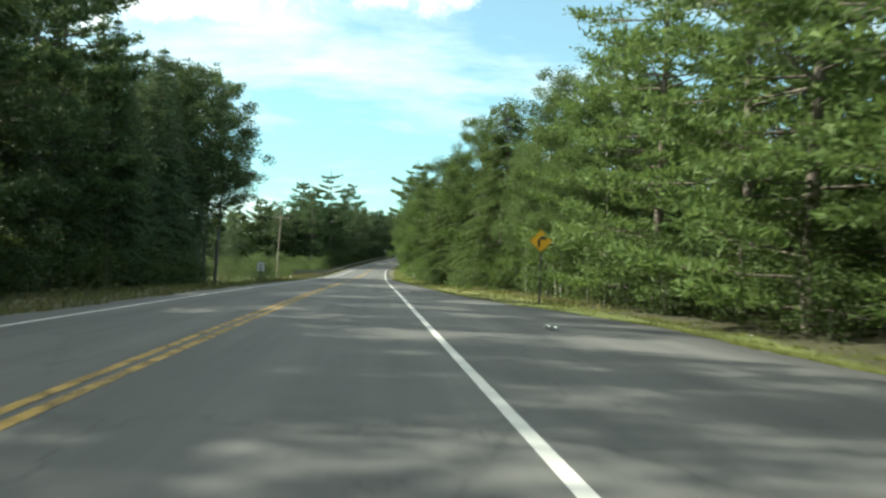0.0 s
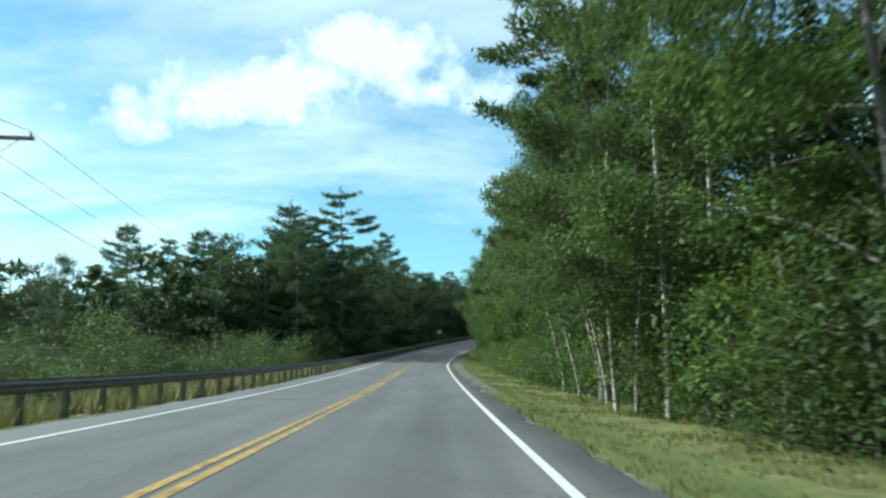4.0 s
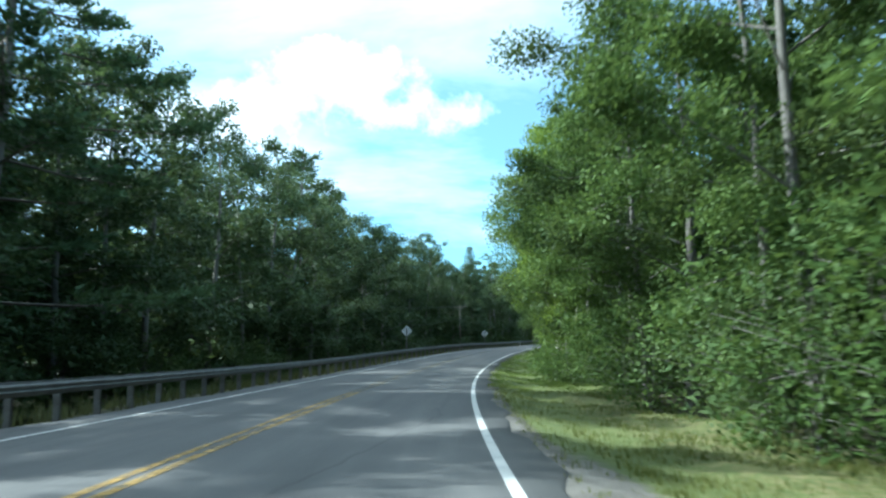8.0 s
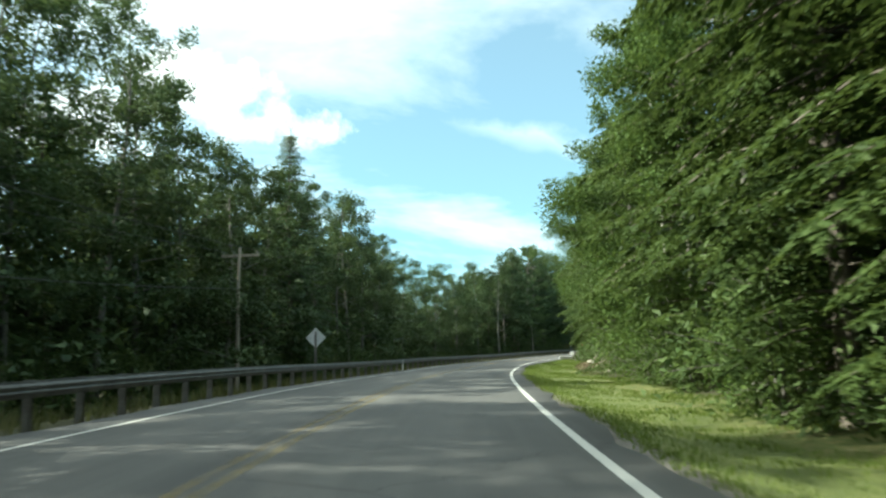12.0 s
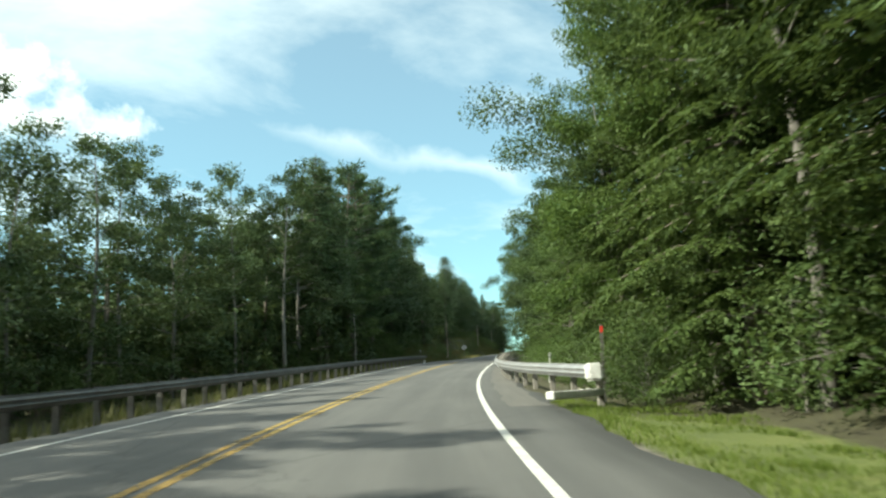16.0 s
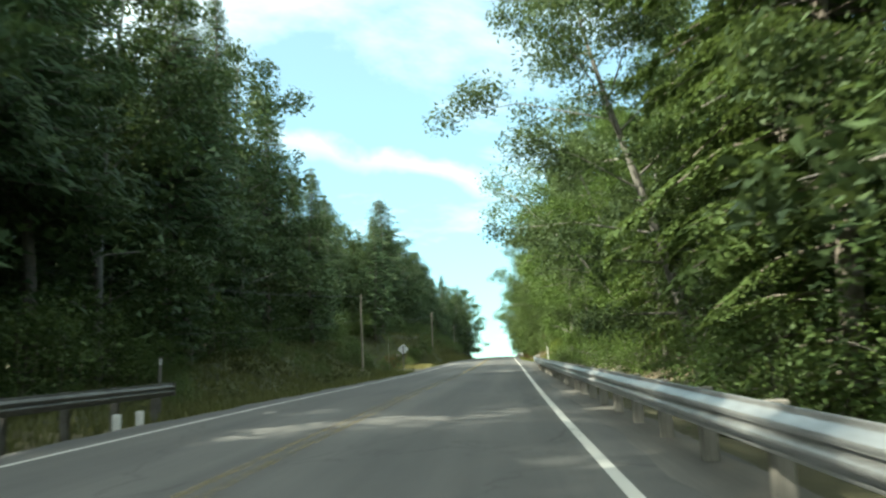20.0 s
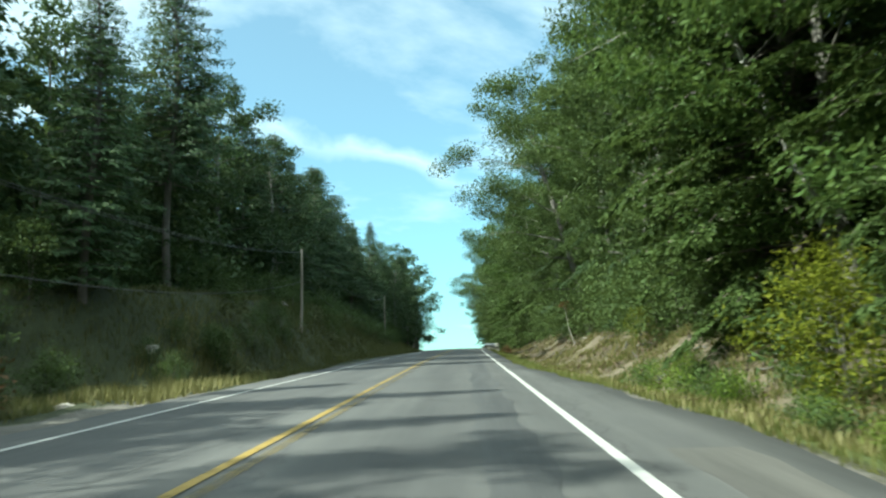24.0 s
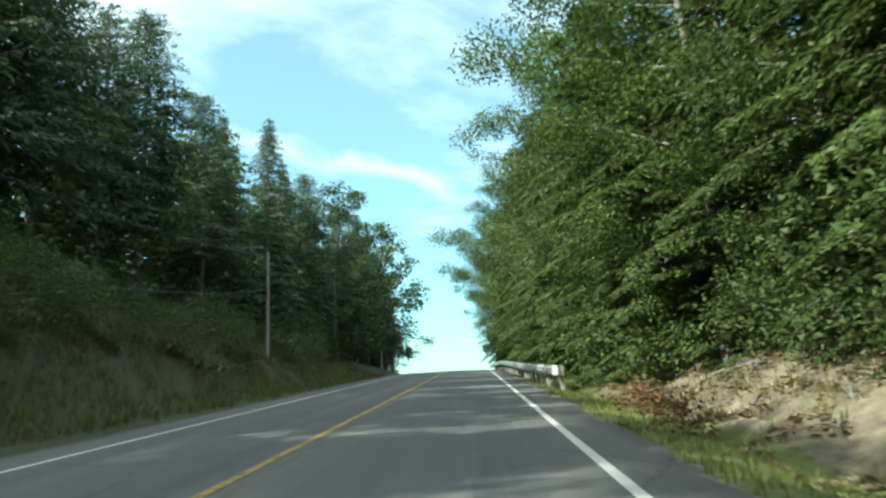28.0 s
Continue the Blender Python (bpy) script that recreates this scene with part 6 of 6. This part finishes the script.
for k in range(60):      # dark growth along the top of the cut bank
    s = 456 + k * 1.02
    woods(f"bush{k % 4}", s, float(bank_r1(s)) + rng.uniform(-1.0, 0.6), rng.uniform(0.7, 1.35), k)
for k in range(26):      # herbs below the bank
    s = 443 + k * 0.62
    plant("fern", s, float(pave_r(s)) + rng.uniform(1.0, 2.6), rng.uniform(0.3, 0.55), k, leaf=[LEAF_LIME, LEAF_MAPLE, LEAF_BIRCH][k % 3], group="roadside herbs", label="light green herbs in the verge grass")
for k in range(36):      # scrub on the bank behind the lay-by
    woods(f"bush{k % 4}", rng.uniform(446, 470), -rng.uniform(13.6, 17.5), rng.uniform(0.5, 1.1), k)
for s, u, sc in ((576, -9.0, 1.15), (588, -8.4, 1.35), (599, -8.8, 1.3)):
    woods("farnear1", s, u, sc, s)
build_woods()


# ---- rocks, litter and grass ----
def rock_mesh(seed):
    bm = bmesh.new()
    bmesh.ops.create_icosphere(bm, subdivisions=2, radius=0.5)
    for v in bm.verts:
        n = noise.noise(v.co * 2.2 + Vector((seed * 3.7, 0, 0)))
        v.co *= 1 + 0.75 * n
        v.co = Vector([round(c * 3.2) / 3.2 * 0.6 + c * 0.4 for c in v.co])      # broken, squarish faces
        v.co.z *= 0.6
    bmesh.ops.bevel(bm, geom=bm.edges[:], offset=0.01, segments=1, affect="EDGES")
    me = bpy.data.meshes.new("rock"); bm.to_mesh(me); bm.free()
    me.materials.append(STONE)
    return me


ROCKS = [rock_mesh(k) for k in range(5)]
spots = [(rng.uniform(286, 314), rng.uniform(8.4, 11.4), 0.10 + 0.55 * rng.uniform() ** 3.0) for _ in range(150)] + [(rng.uniform(331, 341), rng.uniform(6.4, 7.8), rng.uniform(0.15, 0.4)) for _ in range(9)] \
    + [(rng.uniform(400, 428), rng.uniform(6.6, 9.0), rng.uniform(0.15, 0.5)) for _ in range(16)] + [(rng.uniform(283, 301), rng.uniform(8.4, 11.4), 0.10 + 0.34 * rng.uniform() ** 1.6) for _ in range(110)] + [(rng.uniform(425, 520), -rng.uniform(8, 10.8), rng.uniform(0.3, 0.8)) for _ in range(10)] \
    + [(rng.uniform(456, 512), rng.uniform(5.4, 8.5), rng.uniform(0.1, 0.3)) for _ in range(20)]
for k, (s, u, size) in enumerate(spots):
    ob = tagged(new("rock", ROCKS[k % 5]), "pale weathered rock lying on the roadside bank", "rock", "roadside rocks")
    ob.matrix_world = Matrix.Translation(Vector(on_ground(s, u, size * 0.08))) @ Euler((rng.uniform(-0.4, 0.4), rng.uniform(-0.4, 0.4), rng.uniform(0, 6))).to_matrix().to_4x4() @ Matrix.Diagonal((size, size * rng.uniform(0.6, 1), size * rng.uniform(0.6, 1), 1))


def blades(name, mat, label, areas, category="grass"):
    """Grass as joined triangles. areas: station range, side range, count, height, lean."""
    V = []
    for s0, s1, ua, ub, n, hgt in areas:
        s = rng.uniform(s0, s1, n)
        w = rng.uniform(0, 1, n)
        u = (ua(s) if callable(ua) else ua) * (1 - w) + (ub(s) if callable(ub) else ub) * w
        keep = np.sin(s * 1.7 + u * 2.1) + np.sin(s * 0.43 - u * 1.3) + rng.normal(0, 0.9, n) > -1.5
        s, u = s[keep], u[keep]
        P = on_ground(s, u, -0.02)
        n = len(s)
        for k in range(3):
            a_ = rng.uniform(0, 6.28, n)
            h = hgt * rng.uniform(0.45, 1.25, n)
            d = np.stack([np.cos(a_), np.sin(a_), 0 * a_], -1)
            side = np.stack([-np.sin(a_), np.cos(a_), 0 * a_], -1) * (0.008 + 0.035 * h)[:, None]
            b = P + d * rng.uniform(0, 0.12, n)[:, None]
            tip = b + d * (h * rng.uniform(0.15, 0.6, n))[:, None] + np.stack([0 * h, 0 * h, h], -1)
            V.append(np.stack([b - side, b + side, tip], 1))
    V = np.concatenate(V)
    tagged(part(name, quick_mesh(name, V.reshape(-1, 3), np.arange(len(V) * 3).reshape(-1, 3)), mat), label, category, kind="stuff")


edge_r = lambda s: pave_r(s) + 0.02
edge_l = lambda s: pave_l(s) - 0.9
blades("grass", GRASS, "short green grass on the verges", [(195, 285, edge_r, lambda s: bank_r0(s) + 1.0, 34000, 0.085), (285, 330, edge_r, bank_r0, 17000, 0.085)])
blades("dry_grass", STRAW, "tall dry grass along the ditch and bank", [(75, 175, 7.0, lambda s: bank_r0(s) + 0.6, 1500, 0.22), (88, 180, lambda s: rail_l(s) - 0.3, -11, 6000, 0.7), (400, 560, -7.6, -11.5, 500, 0.3), (459, 474, -6.2, -10.5, 2200, 0.42), (30, 75, 10.5, 13, 900, 0.3), (446, 478, 5.4, 9.0, 4500, 0.2), (476, 520, 5.6, 9, 900, 0.2)])
blades("olive_grass", GRASS_OLIVE, "olive and yellowing grass along the verge", [(0, 112, edge_r, lambda s: bank_r0(s) + 1.0, 26000, 0.10), (112, 182, lambda s: pave_r(s) + 1.0, lambda s: bank_r0(s) + 1.0, 17000, 0.11), (112, 182, edge_r, lambda s: pave_r(s) + 1.0, 900, 0.08), (182, 197, edge_r, lambda s: bank_r0(s) + 1.0, 2500, 0.10), (440, 540, edge_r, lambda s: bank_r0(s) + 0.2, 7000, 0.13), (444, 478, bank_r0, bank_r1, 7000, 0.16), (478, 520, bank_r0, bank_r1, 1800, 0.14)])
blades("bank_grass", GRASS_DULL, "rough olive grass and scrub on the bank", [(0, 95, edge_l, -12, 6000, 0.28), (95, 395, lambda s: rail_l(s) - 0.2, -9.5, 9000, 0.45), (395, 445, edge_l, lambda s: bank_l1(s) - 1.5, 19000, 0.30), (445, 467, -8.4, -18, 9000, 0.30), (467, 560, edge_l, lambda s: bank_l1(s) - 1.5, 36000, 0.30), (448, 525, lambda s: bank_r0(s) + 0.3, lambda s: bank_r1(s), 2600, 0.22)])
n = 40000
s = np.r_[rng.uniform(446, 522, n), rng.uniform(284, 318, 16000), rng.uniform(398, 434, 4000)]
w = rng.uniform(0, 1, len(s))
u = bank_r0(s) - 0.3 + w * (bank_r1(s) - bank_r0(s) + 1.0)
V, F = leaf_quads(on_ground(s, u, 0.03), 0.085, rng, 1.2, 0, 1.4)
tagged(part("leaf_litter", quick_mesh("leaf_litter", V, F), LITTER), "dry brown leaf litter on the cut bank", "leaf litter", kind="stuff")


# fallen twigs and roots on the cut bank
lines, radii = [], []
for k in range(170):
    s0, u0 = rng.uniform(448, 518), rng.uniform(0.15, 1.0)
    u0 = float(bank_r0(s0) + u0 * (bank_r1(s0) - bank_r0(s0)))
    a_, ln = rng.uniform(0, 6.28), rng.uniform(0.4, 1.9)
    w = np.linspace(0, 1, 4)
    lines.append(on_ground(s0 + np.cos(a_) * ln * w, u0 + np.sin(a_) * ln * 0.7 * w + rng.normal(0, 0.05, 4), 0.02) + np.stack([0 * w, 0 * w, np.abs(rng.normal(0, 0.05, 4))], -1))
    radii.append(np.linspace(rng.uniform(0.012, 0.035), 0.006, 4))
tagged(part("twigs", tube_mesh("twigs", lines, radii, 4), BARK_GREY), "dead grey twigs scattered on the cut bank", "twigs", kind="stuff")


# scraps of paper on the pull-off
def paper_scrap(s, u, size, turn):
    bm = bmesh.new()
    bmesh.ops.create_grid(bm, x_segments=6, y_segments=6, size=0.5)
    for v in bm.verts:
        v.co.z = 0.22 + 0.34 * noise.noise(v.co * 3.1 + Vector((turn, 0, 0))) + 0.18 * abs(v.co.x)
    bmesh.ops.solidify(bm, geom=bm.faces[:], thickness=0.02)
    me = bpy.data.meshes.new("paper_scrap"); bm.to_mesh(me); bm.free()
    me.materials.append(PAPER)
    ob = tagged(new("paper_scrap", me), "crumpled white scrap of paper on the gravel", "litter", "paper scraps")
    z = -0.015 * u if u < float(pave_r(s)) else float(lift(s, u))
    ob.matrix_world = Matrix.Translation(Vector(at(s, u, z))) @ Euler((0, 0, turn)).to_matrix().to_4x4() @ Matrix.Scale(size, 4)


PAPER = plain("white_paper", (0.62, 0.62, 0.60), (0.82, 0.82, 0.80), 4, 0.8, bump=0.1)
paper_scrap(15.0, 5.9, 0.24, 0.4)
paper_scrap(18.0, 11.4, 0.22, 1.3)
